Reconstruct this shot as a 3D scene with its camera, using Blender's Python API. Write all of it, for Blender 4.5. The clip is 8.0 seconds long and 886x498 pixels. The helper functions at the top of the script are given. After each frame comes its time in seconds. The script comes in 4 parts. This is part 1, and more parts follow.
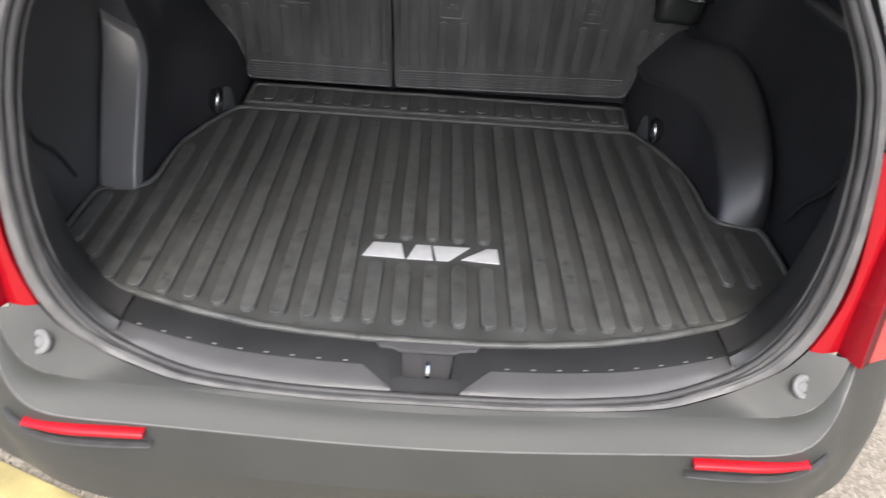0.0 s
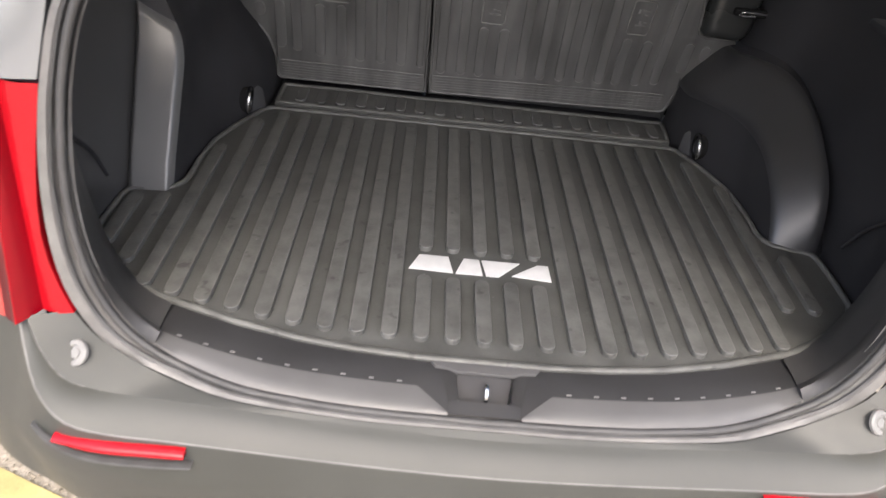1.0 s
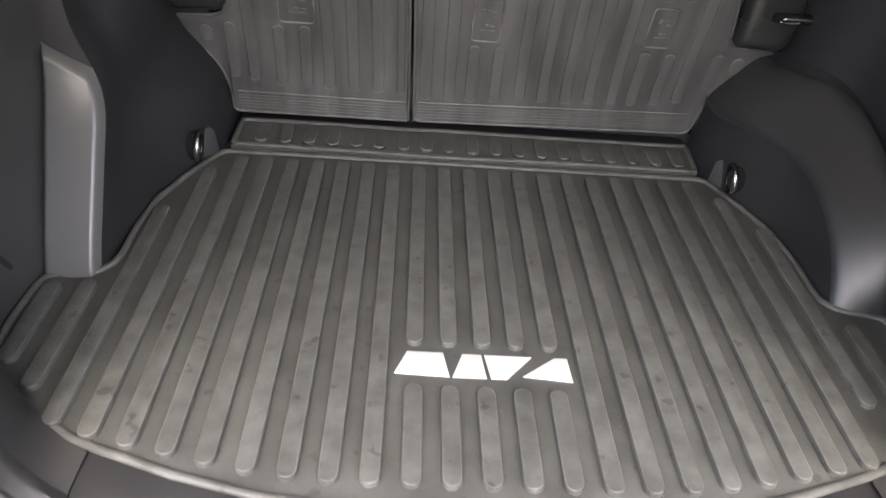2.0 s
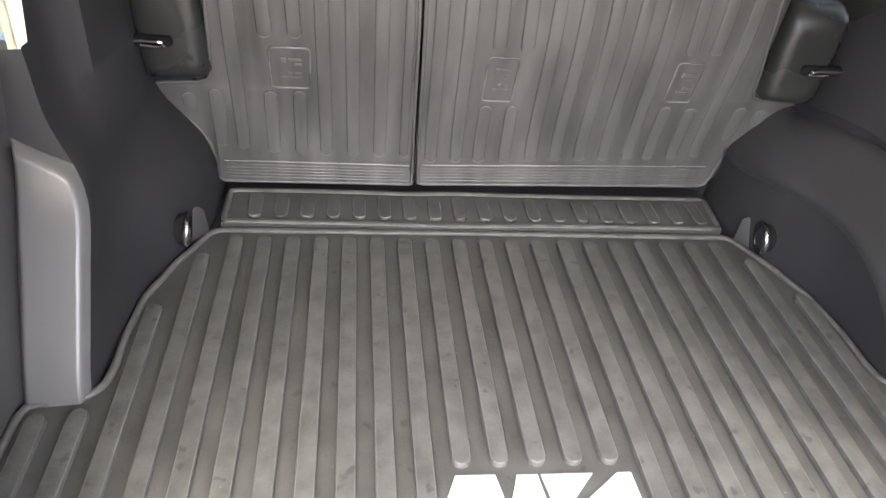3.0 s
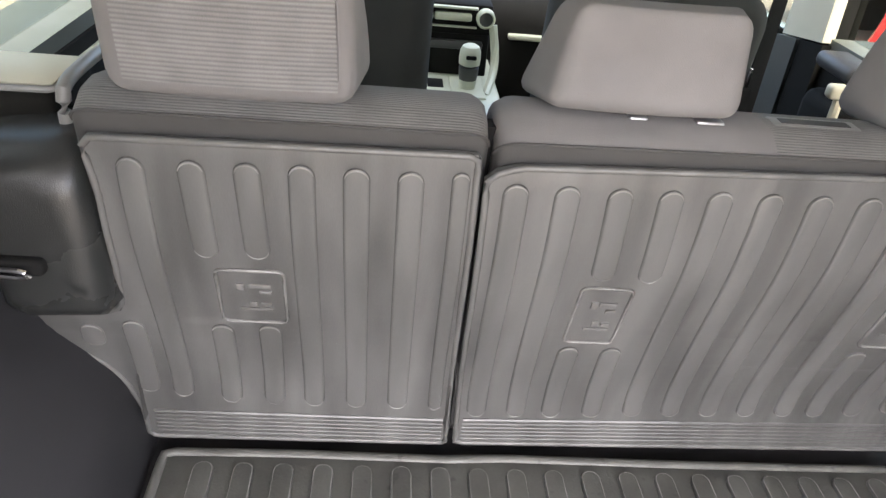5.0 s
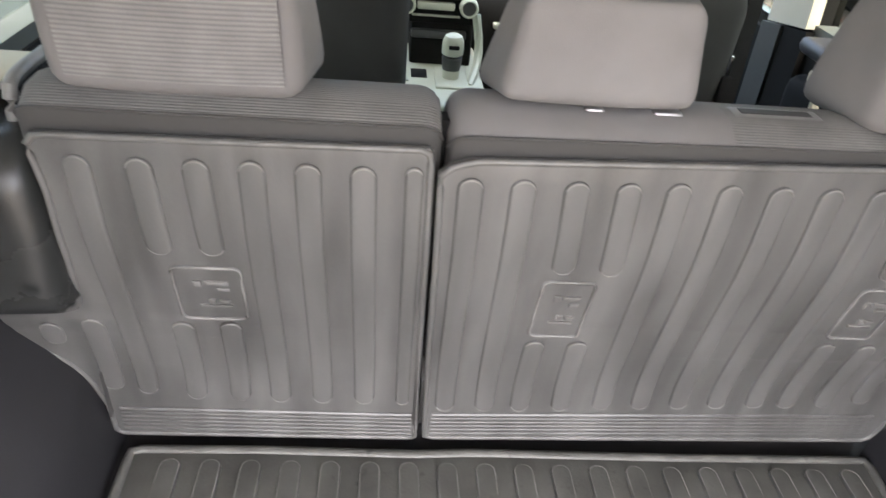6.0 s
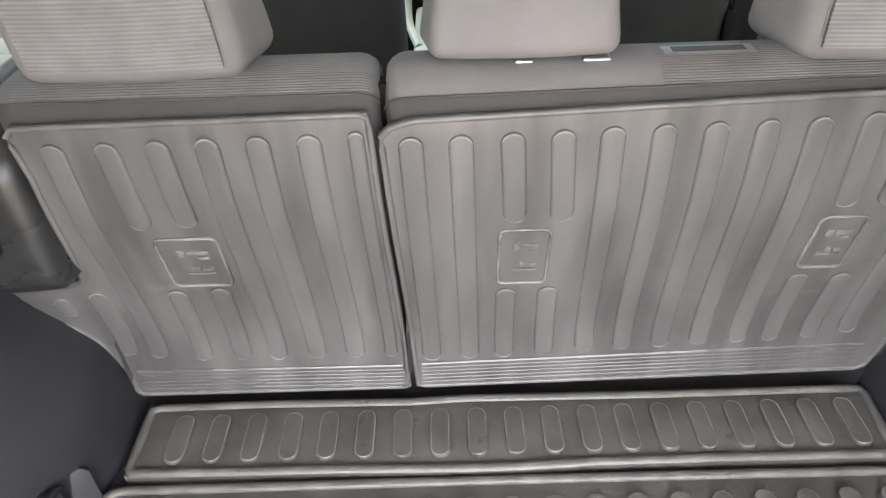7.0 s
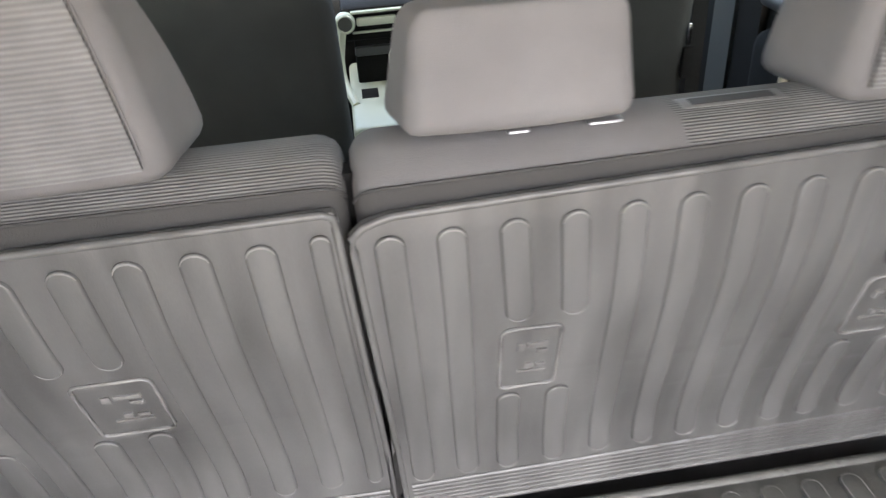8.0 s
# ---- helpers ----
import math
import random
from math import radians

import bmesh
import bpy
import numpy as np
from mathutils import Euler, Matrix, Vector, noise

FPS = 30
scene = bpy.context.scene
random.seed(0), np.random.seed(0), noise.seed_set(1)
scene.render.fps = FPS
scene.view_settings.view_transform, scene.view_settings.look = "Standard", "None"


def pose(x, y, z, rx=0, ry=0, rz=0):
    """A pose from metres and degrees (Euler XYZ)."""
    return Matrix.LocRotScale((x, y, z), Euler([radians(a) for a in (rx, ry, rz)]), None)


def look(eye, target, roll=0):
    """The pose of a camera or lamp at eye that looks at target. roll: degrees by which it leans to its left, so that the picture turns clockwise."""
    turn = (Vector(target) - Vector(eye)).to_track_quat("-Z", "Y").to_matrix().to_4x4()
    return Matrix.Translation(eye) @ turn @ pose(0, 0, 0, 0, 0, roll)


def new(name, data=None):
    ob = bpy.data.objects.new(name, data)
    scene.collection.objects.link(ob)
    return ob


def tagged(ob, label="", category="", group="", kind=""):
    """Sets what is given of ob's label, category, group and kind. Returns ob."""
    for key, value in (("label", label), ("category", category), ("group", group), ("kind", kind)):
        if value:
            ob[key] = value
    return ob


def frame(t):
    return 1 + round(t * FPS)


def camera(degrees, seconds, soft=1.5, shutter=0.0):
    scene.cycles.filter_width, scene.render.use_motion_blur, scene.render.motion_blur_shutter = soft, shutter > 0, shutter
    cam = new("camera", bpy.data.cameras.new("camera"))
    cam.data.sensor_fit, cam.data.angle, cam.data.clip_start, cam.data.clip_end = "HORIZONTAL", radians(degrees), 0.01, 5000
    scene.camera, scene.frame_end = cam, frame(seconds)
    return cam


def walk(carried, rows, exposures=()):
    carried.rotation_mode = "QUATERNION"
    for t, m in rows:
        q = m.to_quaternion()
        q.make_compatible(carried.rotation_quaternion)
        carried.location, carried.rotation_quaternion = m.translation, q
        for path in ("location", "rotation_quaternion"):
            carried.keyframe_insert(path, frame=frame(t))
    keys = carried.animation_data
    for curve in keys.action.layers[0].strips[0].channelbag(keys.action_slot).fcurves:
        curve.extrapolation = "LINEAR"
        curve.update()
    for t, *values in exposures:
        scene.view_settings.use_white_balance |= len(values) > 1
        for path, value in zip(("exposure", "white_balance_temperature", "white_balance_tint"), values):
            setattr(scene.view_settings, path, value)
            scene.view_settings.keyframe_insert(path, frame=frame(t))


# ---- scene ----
cam = camera(61.9, 8.0, soft=1.35, shutter=0.35)
PATH = [
    (0, (-0.018, -0.742, 0.751), (0.04, 0.892, -0.4), 4.8),
    (0.5, (-0.143, -0.795, 0.728), (-0.085, 0.855, -0.401), 6.6),
    (1, (-0.125, -0.688, 0.72), (-0.028, 0.956, -0.415), 7.4),
    (1.5, (-0.084, -0.503, 0.71), (-0.007, 1.109, -0.471), 6.3),
    (1.7, (-0.09, -0.453, 0.707), (-0.007, 1.152, -0.483), 5.9),
    (2.8, (-0.221, -0.257, 0.715), (0.014, 1.365, -0.431), 5.7),
    (3, (-0.23, -0.222, 0.733), (0.017, 1.39, -0.425), 5.8),
    (3.5, (-0.148, -0.097, 0.696), (0.063, 1.535, -0.441), 5.3),
    (4, (-0.094, 0.049, 0.696), (0.074, 1.7, -0.42), 5.2),
    (4.2, (-0.096, 0.109, 0.687), (0.057, 1.773, -0.411), 5.2),
    (4.5, (-0.167, 0.246, 0.672), (0.001, 1.925, -0.402), 5.9),
    (4.6, (-0.193, 0.291, 0.674), (-0.019, 1.97, -0.399), 6.0),
    (4.7, (-0.213, 0.316, 0.68), (-0.034, 2.008, -0.372), 6.2),
    (5.8, (-0.198, 0.356, 0.704), (-0.031, 2.046, -0.353), 5.8),
    (6, (-0.172, 0.348, 0.698), (0.003, 2.025, -0.378), 5.6),
    (6.5, (-0.105, 0.345, 0.69), (0.015, 2.004, -0.42), 3.1),
    (6.8, (-0.068, 0.328, 0.696), (-0.048, 1.985, -0.424), -0.5),
    (7, (-0.063, 0.306, 0.717), (-0.078, 1.932, -0.446), -2.0),
    (7.2, (-0.058, 0.283, 0.723), (-0.091, 1.93, -0.412), -3.8),
    (7.3, (-0.056, 0.279, 0.72), (-0.086, 1.93, -0.408), -4.4),
    (7.5, (-0.045, 0.292, 0.714), (0.053, 1.978, -0.357), -5.2),
    (7.6, (-0.033, 0.316, 0.72), (0.095, 2.004, -0.344), -5.4),
    (7.8, (-0.054, 0.383, 0.715), (0.065, 2.065, -0.36), -6.1),
    (8, (-0.098, 0.449, 0.688), (0.056, 2.129, -0.386), -4.3),
]
EXPOSURES = [(0, 1.78, 6150, 8), (0.2, 1.95, 6250, 9), (0.5, 2.10, 6400, 10), (1.0, 2.15, 6500, 10), (1.5, 2.3, 6500, 10), (3.0, 3.42, 6500, 10), (3.5, 3.67, 6500, 10), (4.0, 3.80, 6500, 10),
             (4.5, 3.78, 6500, 10), (6.0, 3.79, 6500, 10), (7.0, 3.96, 6450, 10), (7.5, 3.98, 6430, 10), (8.0, 3.86, 6380, 9)]
walk(cam, [(t, look(eye, target, roll)) for t, eye, target, roll in PATH], exposures=EXPOSURES)

# ---------------------------------------------------------------- light
world = bpy.data.worlds.new("sky")
scene.world = world
world.use_nodes = True
wn = world.node_tree.nodes
sky = wn.new("ShaderNodeTexSky")
sky.sky_type = "NISHITA"
sky.sun_disc = False
sky.sun_elevation = radians(58)
sky.sun_rotation = radians(180)
sky.air_density = 0.8
sky.dust_density = 6.8
sky.ozone_density = 0.7
wn["Background"].inputs["Strength"].default_value = 0.15
world.node_tree.links.new(sky.outputs[0], wn["Background"].inputs["Color"])
sun = new("sun", bpy.data.lights.new("sun", "SUN"))
sun.data.energy = 0.5
sun.data.angle = radians(30)
sun.data.color = (1.0, 0.985, 0.96)
sun.matrix_world = look((0.0, -3.12, 5.0), (0, 0, 0))


# ---------------------------------------------------------------- materials
def material(name, colour, rough=0.5, metal=0.0, grain=0.0, grain_size=300.0, spread=0.12, stain_size=6.0,
             coat=0.0, spec=0.5, stretch=(1, 1, 1), per_piece=0.0, uneven=0.0, uneven_size=20.0, gloss=0.08, detail=5.0, specks=0.0):
    """A surface with colour varied at two scales and a fine bump. Sizes are in cycles a metre."""
    m = bpy.data.materials.new(name)
    m.use_nodes = True
    nt = m.node_tree
    n, link = nt.nodes, nt.links.new
    b = n["Principled BSDF"]
    b.inputs["Roughness"].default_value = rough
    b.inputs["Metallic"].default_value = metal
    b.inputs["Coat Weight"].default_value = coat
    b.inputs["Specular IOR Level"].default_value = spec
    co = n.new("ShaderNodeTexCoord")
    mp = n.new("ShaderNodeMapping")
    mp.inputs["Scale"].default_value = stretch
    link(co.outputs["Object"], mp.inputs["Vector"])
    big, small = n.new("ShaderNodeTexNoise"), n.new("ShaderNodeTexNoise")
    big.inputs["Scale"].default_value, big.inputs["Detail"].default_value = stain_size, detail
    small.inputs["Scale"].default_value, small.inputs["Detail"].default_value = grain_size, 3
    for t in (big, small):
        link(mp.outputs[0], t.inputs["Vector"])
    mix = n.new("ShaderNodeMix")
    mix.data_type = "RGBA"
    mix.inputs[6].default_value = (*[c * (1 - spread) for c in colour], 1)
    mix.inputs[7].default_value = (*[min(1, c * (1 + spread)) for c in colour], 1)
    add = n.new("ShaderNodeMath")
    add.operation = "MULTIPLY_ADD"
    add.inputs[1].default_value = 0.35
    link(small.outputs[0], add.inputs[0])
    scale = n.new("ShaderNodeMapRange")
    scale.inputs[1].default_value, scale.inputs[2].default_value = 0.3, 0.7
    scale.inputs[3].default_value, scale.inputs[4].default_value = -0.15, 0.8
    link(big.outputs[0], scale.inputs[0])
    link(scale.outputs[0], add.inputs[2])
    last = add.outputs[0]
    if per_piece:
        info = n.new("ShaderNodeObjectInfo")
        more = n.new("ShaderNodeMath")
        more.operation = "MULTIPLY_ADD"
        more.inputs[1].default_value = per_piece
        link(info.outputs["Random"], more.inputs[0])
        link(last, more.inputs[2])
        last = more.outputs[0]
    link(last, mix.inputs[0])
    shown = mix.outputs[2]
    if specks:
        spot, cut, dull = n.new("ShaderNodeTexNoise"), n.new("ShaderNodeMapRange"), n.new("ShaderNodeVectorMath")
        spot.inputs["Scale"].default_value, spot.inputs["Detail"].default_value = 42, 2
        link(co.outputs["Object"], spot.inputs["Vector"])
        cut.inputs[1].default_value, cut.inputs[2].default_value = 0.66, 0.72
        cut.inputs[3].default_value, cut.inputs[4].default_value = 1, 1 - specks
        link(spot.outputs[0], cut.inputs[0])
        dull.operation = "SCALE"
        link(shown, dull.inputs[0])
        link(cut.outputs[0], dull.inputs["Scale"])
        shown = dull.outputs[0]
    link(shown, b.inputs["Base Color"])
    rr = n.new("ShaderNodeMapRange")
    rr.inputs[1].default_value, rr.inputs[2].default_value = 0.3, 0.7
    rr.inputs[3].default_value, rr.inputs[4].default_value = max(0.02, rough - gloss), min(1, rough + gloss)
    link(big.outputs[0], rr.inputs[0])
    link(rr.outputs[0], b.inputs["Roughness"])
    if grain:
        bump = n.new("ShaderNodeBump")
        bump.inputs["Strength"].default_value = grain
        bump.inputs["Distance"].default_value = 0.001
        link(small.outputs[0], bump.inputs["Height"])
        link(bump.outputs[0], b.inputs["Normal"])
        if uneven:
            dent, soft_bump = n.new("ShaderNodeTexNoise"), n.new("ShaderNodeBump")
            dent.inputs["Scale"].default_value, dent.inputs["Detail"].default_value = uneven_size, 2
            link(mp.outputs[0], dent.inputs["Vector"])
            soft_bump.inputs["Strength"].default_value, soft_bump.inputs["Distance"].default_value = uneven, 0.01
            link(dent.outputs[0], soft_bump.inputs["Height"])
            link(soft_bump.outputs[0], bump.inputs["Normal"])
    return m


def woven(name, colour, lines, axis, rough=0.85, depth=0.4):
    """Cloth with raised cords: so many cords a metre along an axis, or with no axis over a shoulder."""
    m = material(name, colour, rough, grain_size=900, spread=0.16, stain_size=25, spec=0.3)
    nt = m.node_tree
    n, link = nt.nodes, nt.links.new
    b = n["Principled BSDF"]
    co = n.new("ShaderNodeTexCoord")
    sep = n.new("ShaderNodeSeparateXYZ")
    link(co.outputs["Object"], sep.inputs[0])
    wave = n.new("ShaderNodeMath")
    wave.operation = "MULTIPLY"
    wave.inputs[1].default_value = lines * 2 * math.pi
    if axis is None:
        both_axes = n.new("ShaderNodeMath")
        link(sep.outputs[1], both_axes.inputs[0])
        link(sep.outputs[2], both_axes.inputs[1])
        link(both_axes.outputs[0], wave.inputs[0])
    else:
        link(sep.outputs[axis], wave.inputs[0])
    sine = n.new("ShaderNodeMath")
    sine.operation = "SINE"
    link(wave.outputs[0], sine.inputs[0])
    fine = n.new("ShaderNodeTexNoise")
    fine.inputs["Scale"].default_value = 700
    link(co.outputs["Object"], fine.inputs["Vector"])
    both = n.new("ShaderNodeMath")
    both.operation = "MULTIPLY_ADD"
    both.inputs[1].default_value = 0.8
    link(fine.outputs[0], both.inputs[0])
    link(sine.outputs[0], both.inputs[2])
    shade = n.new("ShaderNodeMapRange")
    shade.inputs[1].default_value, shade.inputs[2].default_value = -1, 1
    shade.inputs[3].default_value, shade.inputs[4].default_value = 0.76, 1.06
    link(sine.outputs[0], shade.inputs[0])
    tint = n.new("ShaderNodeVectorMath")
    tint.operation = "SCALE"
    link(b.inputs["Base Color"].links[0].from_socket, tint.inputs[0])
    link(shade.outputs[0], tint.inputs["Scale"])
    link(tint.outputs[0], b.inputs["Base Color"])
    bump = n.new("ShaderNodeBump")
    bump.inputs["Strength"].default_value = depth
    bump.inputs["Distance"].default_value = 0.0012
    link(both.outputs[0], bump.inputs["Height"])
    link(bump.outputs[0], b.inputs["Normal"])
    return m


def glass(name, tint):
    m = bpy.data.materials.new(name)
    m.use_nodes = True
    b = m.node_tree.nodes["Principled BSDF"]
    b.inputs["Base Color"].default_value = (*tint, 1)
    b.inputs["Transmission Weight"].default_value = 1.0
    b.inputs["Roughness"].default_value = 0.0
    b.inputs["IOR"].default_value = 1.02
    return m


def aggregate(name):
    """Washed concrete with small stones of mixed colour."""
    m = material(name, (0.20, 0.176, 0.130), 0.85, grain=0.6, grain_size=120, spread=0.18, stain_size=1.3)
    nt = m.node_tree
    n, link = nt.nodes, nt.links.new
    b = n["Principled BSDF"]
    co = n.new("ShaderNodeTexCoord")
    v = n.new("ShaderNodeTexVoronoi")
    v.inputs["Scale"].default_value = 95
    link(co.outputs["Object"], v.inputs["Vector"])
    ramp = n.new("ShaderNodeValToRGB")
    ramp.color_ramp.elements[0].color, ramp.color_ramp.elements[1].color = (0.07, 0.058, 0.046, 1), (0.36, 0.33, 0.29, 1)
    link(v.outputs["Color"], ramp.inputs[0])
    mix = n.new("ShaderNodeMix")
    mix.data_type = "RGBA"
    mix.inputs[0].default_value = 0.45
    link(b.inputs["Base Color"].links[0].from_socket, mix.inputs[6])
    link(ramp.outputs[0], mix.inputs[7])
    link(mix.outputs[2], b.inputs["Base Color"])
    bump = n.new("ShaderNodeBump")
    bump.inputs["Strength"].default_value, bump.inputs["Distance"].default_value = 0.7, 0.004
    link(v.outputs["Distance"], bump.inputs["Height"])
    link(bump.outputs[0], b.inputs["Normal"])
    return m


# mat sheet darker than its ribs: groove shade and rib sheen in the colours
RUBBER = material("ribbed_rubber", (0.080, 0.0812, 0.076), 0.42, grain=0.5, grain_size=260, spread=0.26, stain_size=14, specks=0.3, uneven=0.12, uneven_size=14)
RUBBER_RIB = material("rubber_rib", (0.104, 0.105, 0.098), 0.38, grain=0.55, grain_size=260, spread=0.30, stain_size=30, specks=0.4, per_piece=0.08, uneven=0.15, uneven_size=14)
RUBBER_BACK = material("seat_back_rubber", (0.104, 0.103, 0.1005), 0.32, grain=0.16, grain_size=420, spread=0.32, stain_size=9, stretch=(2.6, 1, 0.45), uneven=0.6, uneven_size=8, gloss=0.035, detail=2.0)
RUBBER_BACK_RIB = material("seat_back_rib", (0.110, 0.109, 0.1065), 0.25, grain=0.08, grain_size=420, spread=0.22, stain_size=9, stretch=(2.6, 1, 0.45), per_piece=0.15, uneven=0.5, uneven_size=8, gloss=0.015, detail=2.0)
# paler than the rubber: edge highlights put into the colour
GLINT_RUBBER = material("glint_rubber", (0.184, 0.181, 0.175), 0.25, grain=0.08, grain_size=420, spread=0.35, stain_size=22, gloss=0.02)
CLIP = material("pale_clip_plastic", (0.20, 0.20, 0.195), 0.4, grain=0.2, spread=0.1, stain_size=60)
WORN = material("worn_bumper_edge", (0.15, 0.15, 0.145), 0.5, grain=0.3, grain_size=500, spread=0.25, stain_size=20)
WHITE_PRINT = material("white_print", (0.66, 0.66, 0.65), 0.75, grain=0.1, spread=0.06, stain_size=60)
TRIM = material("black_trim_lining", (0.027, 0.0268, 0.0295), 0.60, grain=0.3, grain_size=900, spread=0.15, stain_size=8, spec=0.4)
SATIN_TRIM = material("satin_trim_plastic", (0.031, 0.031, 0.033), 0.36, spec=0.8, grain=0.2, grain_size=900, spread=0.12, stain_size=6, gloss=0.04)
# lit copy of the satin trim: outside reflection put into a paler colour
LIT_PILLAR = material("lit_satin_plastic", (0.120, 0.120, 0.120), 0.32, spec=0.9, grain=0.15, grain_size=900, spread=0.10, stain_size=6, gloss=0.04)
PAD_PLASTIC = material("grey_trim_plastic", (0.026, 0.0275, 0.027), 0.27, grain=0.3, grain_size=900, spread=0.12, stain_size=8, gloss=0.05)
SILL_DARK = material("sill_plastic", (0.028, 0.028, 0.029), 0.5, grain=0.3, grain_size=900, spread=0.15, stain_size=10)
CORNER = material("corner_trim_plastic", (0.054, 0.053, 0.053), 0.45, grain=0.3, grain_size=900, spread=0.15, stain_size=10)
SILL_LIGHT = material("scuff_plastic", (0.096, 0.095, 0.095), 0.36, grain=0.2, grain_size=700, spread=0.08, stain_size=12)
BUMPER = material("bumper_plastic", (0.049, 0.051, 0.047), 0.42, spec=0.38, grain=0.3, grain_size=1100, spread=0.12, stain_size=5, uneven=0.06, uneven_size=5)
SEAL_SOFT = material("grey_seal_rubber", (0.058, 0.058, 0.058), 0.5, grain=0.2, grain_size=500, spread=0.2, stain_size=30)
SEAL = material("seal_rubber", (0.030, 0.030, 0.030), 0.55, grain=0.2, grain_size=500, spread=0.2, stain_size=30)
FLANGE = material("dusty_body_flange", (0.14, 0.137, 0.132), 0.45, grain=0.1, grain_size=300, spread=0.25, stain_size=25)
SILVER = material("silver_paint", (0.30, 0.315, 0.335), 0.18, 0.6, grain_size=1500, spread=0.06, stain_size=3, coat=1.0, gloss=0.04)
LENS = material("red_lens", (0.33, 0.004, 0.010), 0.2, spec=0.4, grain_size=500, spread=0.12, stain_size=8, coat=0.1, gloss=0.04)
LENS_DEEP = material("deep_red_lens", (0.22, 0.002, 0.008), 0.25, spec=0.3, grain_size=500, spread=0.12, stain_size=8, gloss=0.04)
# base lightened towards pink: ground and sky reflection put into the colour
LENS_SHEEN = material("sheen_red_lens", (0.46, 0.035, 0.030), 0.12, spec=0.6, grain_size=500, spread=0.14, stain_size=8, coat=1.0, gloss=0.03)
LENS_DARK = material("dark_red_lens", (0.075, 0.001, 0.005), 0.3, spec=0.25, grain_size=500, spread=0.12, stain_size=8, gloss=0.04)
CHROME = material("chrome", (0.75, 0.75, 0.76), 0.12, 1.0, grain_size=300, spread=0.05, stain_size=20)
VINYL = material("seat_back_vinyl", (0.050, 0.049, 0.048), 0.7, grain=0.3, grain_size=800, spread=0.12, stain_size=12)
CLOTH = material("plain_seat_cloth", (0.200, 0.193, 0.193), 0.9, grain=0.5, grain_size=1300, spread=0.10, stain_size=14, spec=0.25)
CLOTH_RIB_Z = woven("corded_cloth", (0.214, 0.211, 0.209), 250, 2, depth=0.3)
CLOTH_RIB_Y = woven("corded_cloth_top", (0.195, 0.192, 0.188), 250, None)
DARK_CLOTH = material("dark_front_seat_cloth", (0.044, 0.045, 0.043), 0.9, grain=0.4, grain_size=1000, spread=0.15, stain_size=12, spec=0.2)
CONSOLE = material("light_console_plastic", (0.42, 0.445, 0.345), 0.4, grain=0.1, spread=0.06, stain_size=10)
DOOR_TRIM = material("grey_door_trim", (0.085, 0.094, 0.080), 0.5, grain=0.2, grain_size=800, spread=0.08, stain_size=8)
DASH = material("dashboard_plastic", (0.010, 0.0098, 0.0088), 0.8, spec=0.08, grain=0.3, grain_size=700, spread=0.15, stain_size=8)
LINER = material("headliner_cloth", (0.58, 0.56, 0.52), 0.95, grain=0.2, grain_size=900, spread=0.06, stain_size=8)
BELT = material("belt_webbing", (0.012, 0.012, 0.012), 0.9, grain=0.4, grain_size=900, spread=0.1, spec=0.15)
GLOSS_BLACK = material("black_gloss_plastic", (0.010, 0.010, 0.011), 0.16, grain_size=400, spread=0.1, gloss=0.03)
BEIGE = material("pale_beige_plastic", (0.50, 0.475, 0.365), 0.40, grain=0.2, grain_size=700, spread=0.06, stain_size=9)
RED_PAINT = material("red_car_paint", (0.42, 0.012, 0.018), 0.25, grain_size=900, spread=0.06, stain_size=3, coat=0.6)
TYRE = material("tyre_rubber", (0.025, 0.025, 0.025), 0.85, grain=0.4, grain_size=200, spread=0.2)
ALLOY = material("alloy", (0.45, 0.45, 0.46), 0.36, 0.9, spread=0.08, gloss=0.05)
PAVING = aggregate("washed_concrete")
YELLOW = material("worn_yellow_paint", (0.38, 0.315, 0.125), 0.75, grain=0.6, grain_size=160, spread=0.32, stain_size=7)
PANE = glass("tinted_pane", (0.34, 0.36, 0.30))
CLEAR_PANE = glass("clear_pane", (0.70, 0.73, 0.66))


# ---------------------------------------------------------------- mesh tools
def smooth_line(points, n):
    """n points evenly spread along a smooth curve through the given ones."""
    p = np.array(points, float)
    ext = np.vstack([2 * p[0] - p[1], p, 2 * p[-1] - p[-2]])
    out = []
    for i in range(1, len(ext) - 2):
        a, b, c, d = ext[i - 1:i + 3]
        for t in np.linspace(0, 1, 24, endpoint=False):
            out.append(0.5 * (2 * b + (c - a) * t + (2 * a - 5 * b + 4 * c - d) * t**2 + (3 * b - a - 3 * c + d) * t**3))
    out = np.array(out + [p[-1]])
    run = np.r_[0, np.cumsum(np.linalg.norm(np.diff(out, axis=0), axis=1))]
    at = np.linspace(0, run[-1], n)
    return np.stack([np.interp(at, run, out[:, k]) for k in range(out.shape[1])], 1)


def straight_line(points, n):
    """n points evenly spread along the straight pieces between the given ones."""
    p = np.array(points, float)
    run = np.r_[0, np.cumsum(np.linalg.norm(np.diff(p, axis=0), axis=1))]
    at = np.linspace(0, run[-1], n)
    return np.stack([np.interp(at, run, p[:, k]) for k in range(p.shape[1])], 1)


def mirrored(points):
    """The right-hand half of a curve, from the middle outwards, with its mirror image before it."""
    return [(-x, y, z) for x, y, z in points[:0:-1]] + list(points)


def sheet(rows, close_u=False, close_v=False):
    """A surface through rows of points."""
    bm = bmesh.new()
    vs = [[bm.verts.new(p) for p in row] for row in rows]
    nu, nv = len(vs), len(vs[0])
    for i in range(nu if close_u else nu - 1):
        for j in range(nv if close_v else nv - 1):
            quad = [vs[i][j], vs[i][(j + 1) % nv], vs[(i + 1) % nu][(j + 1) % nv], vs[(i + 1) % nu][j]]
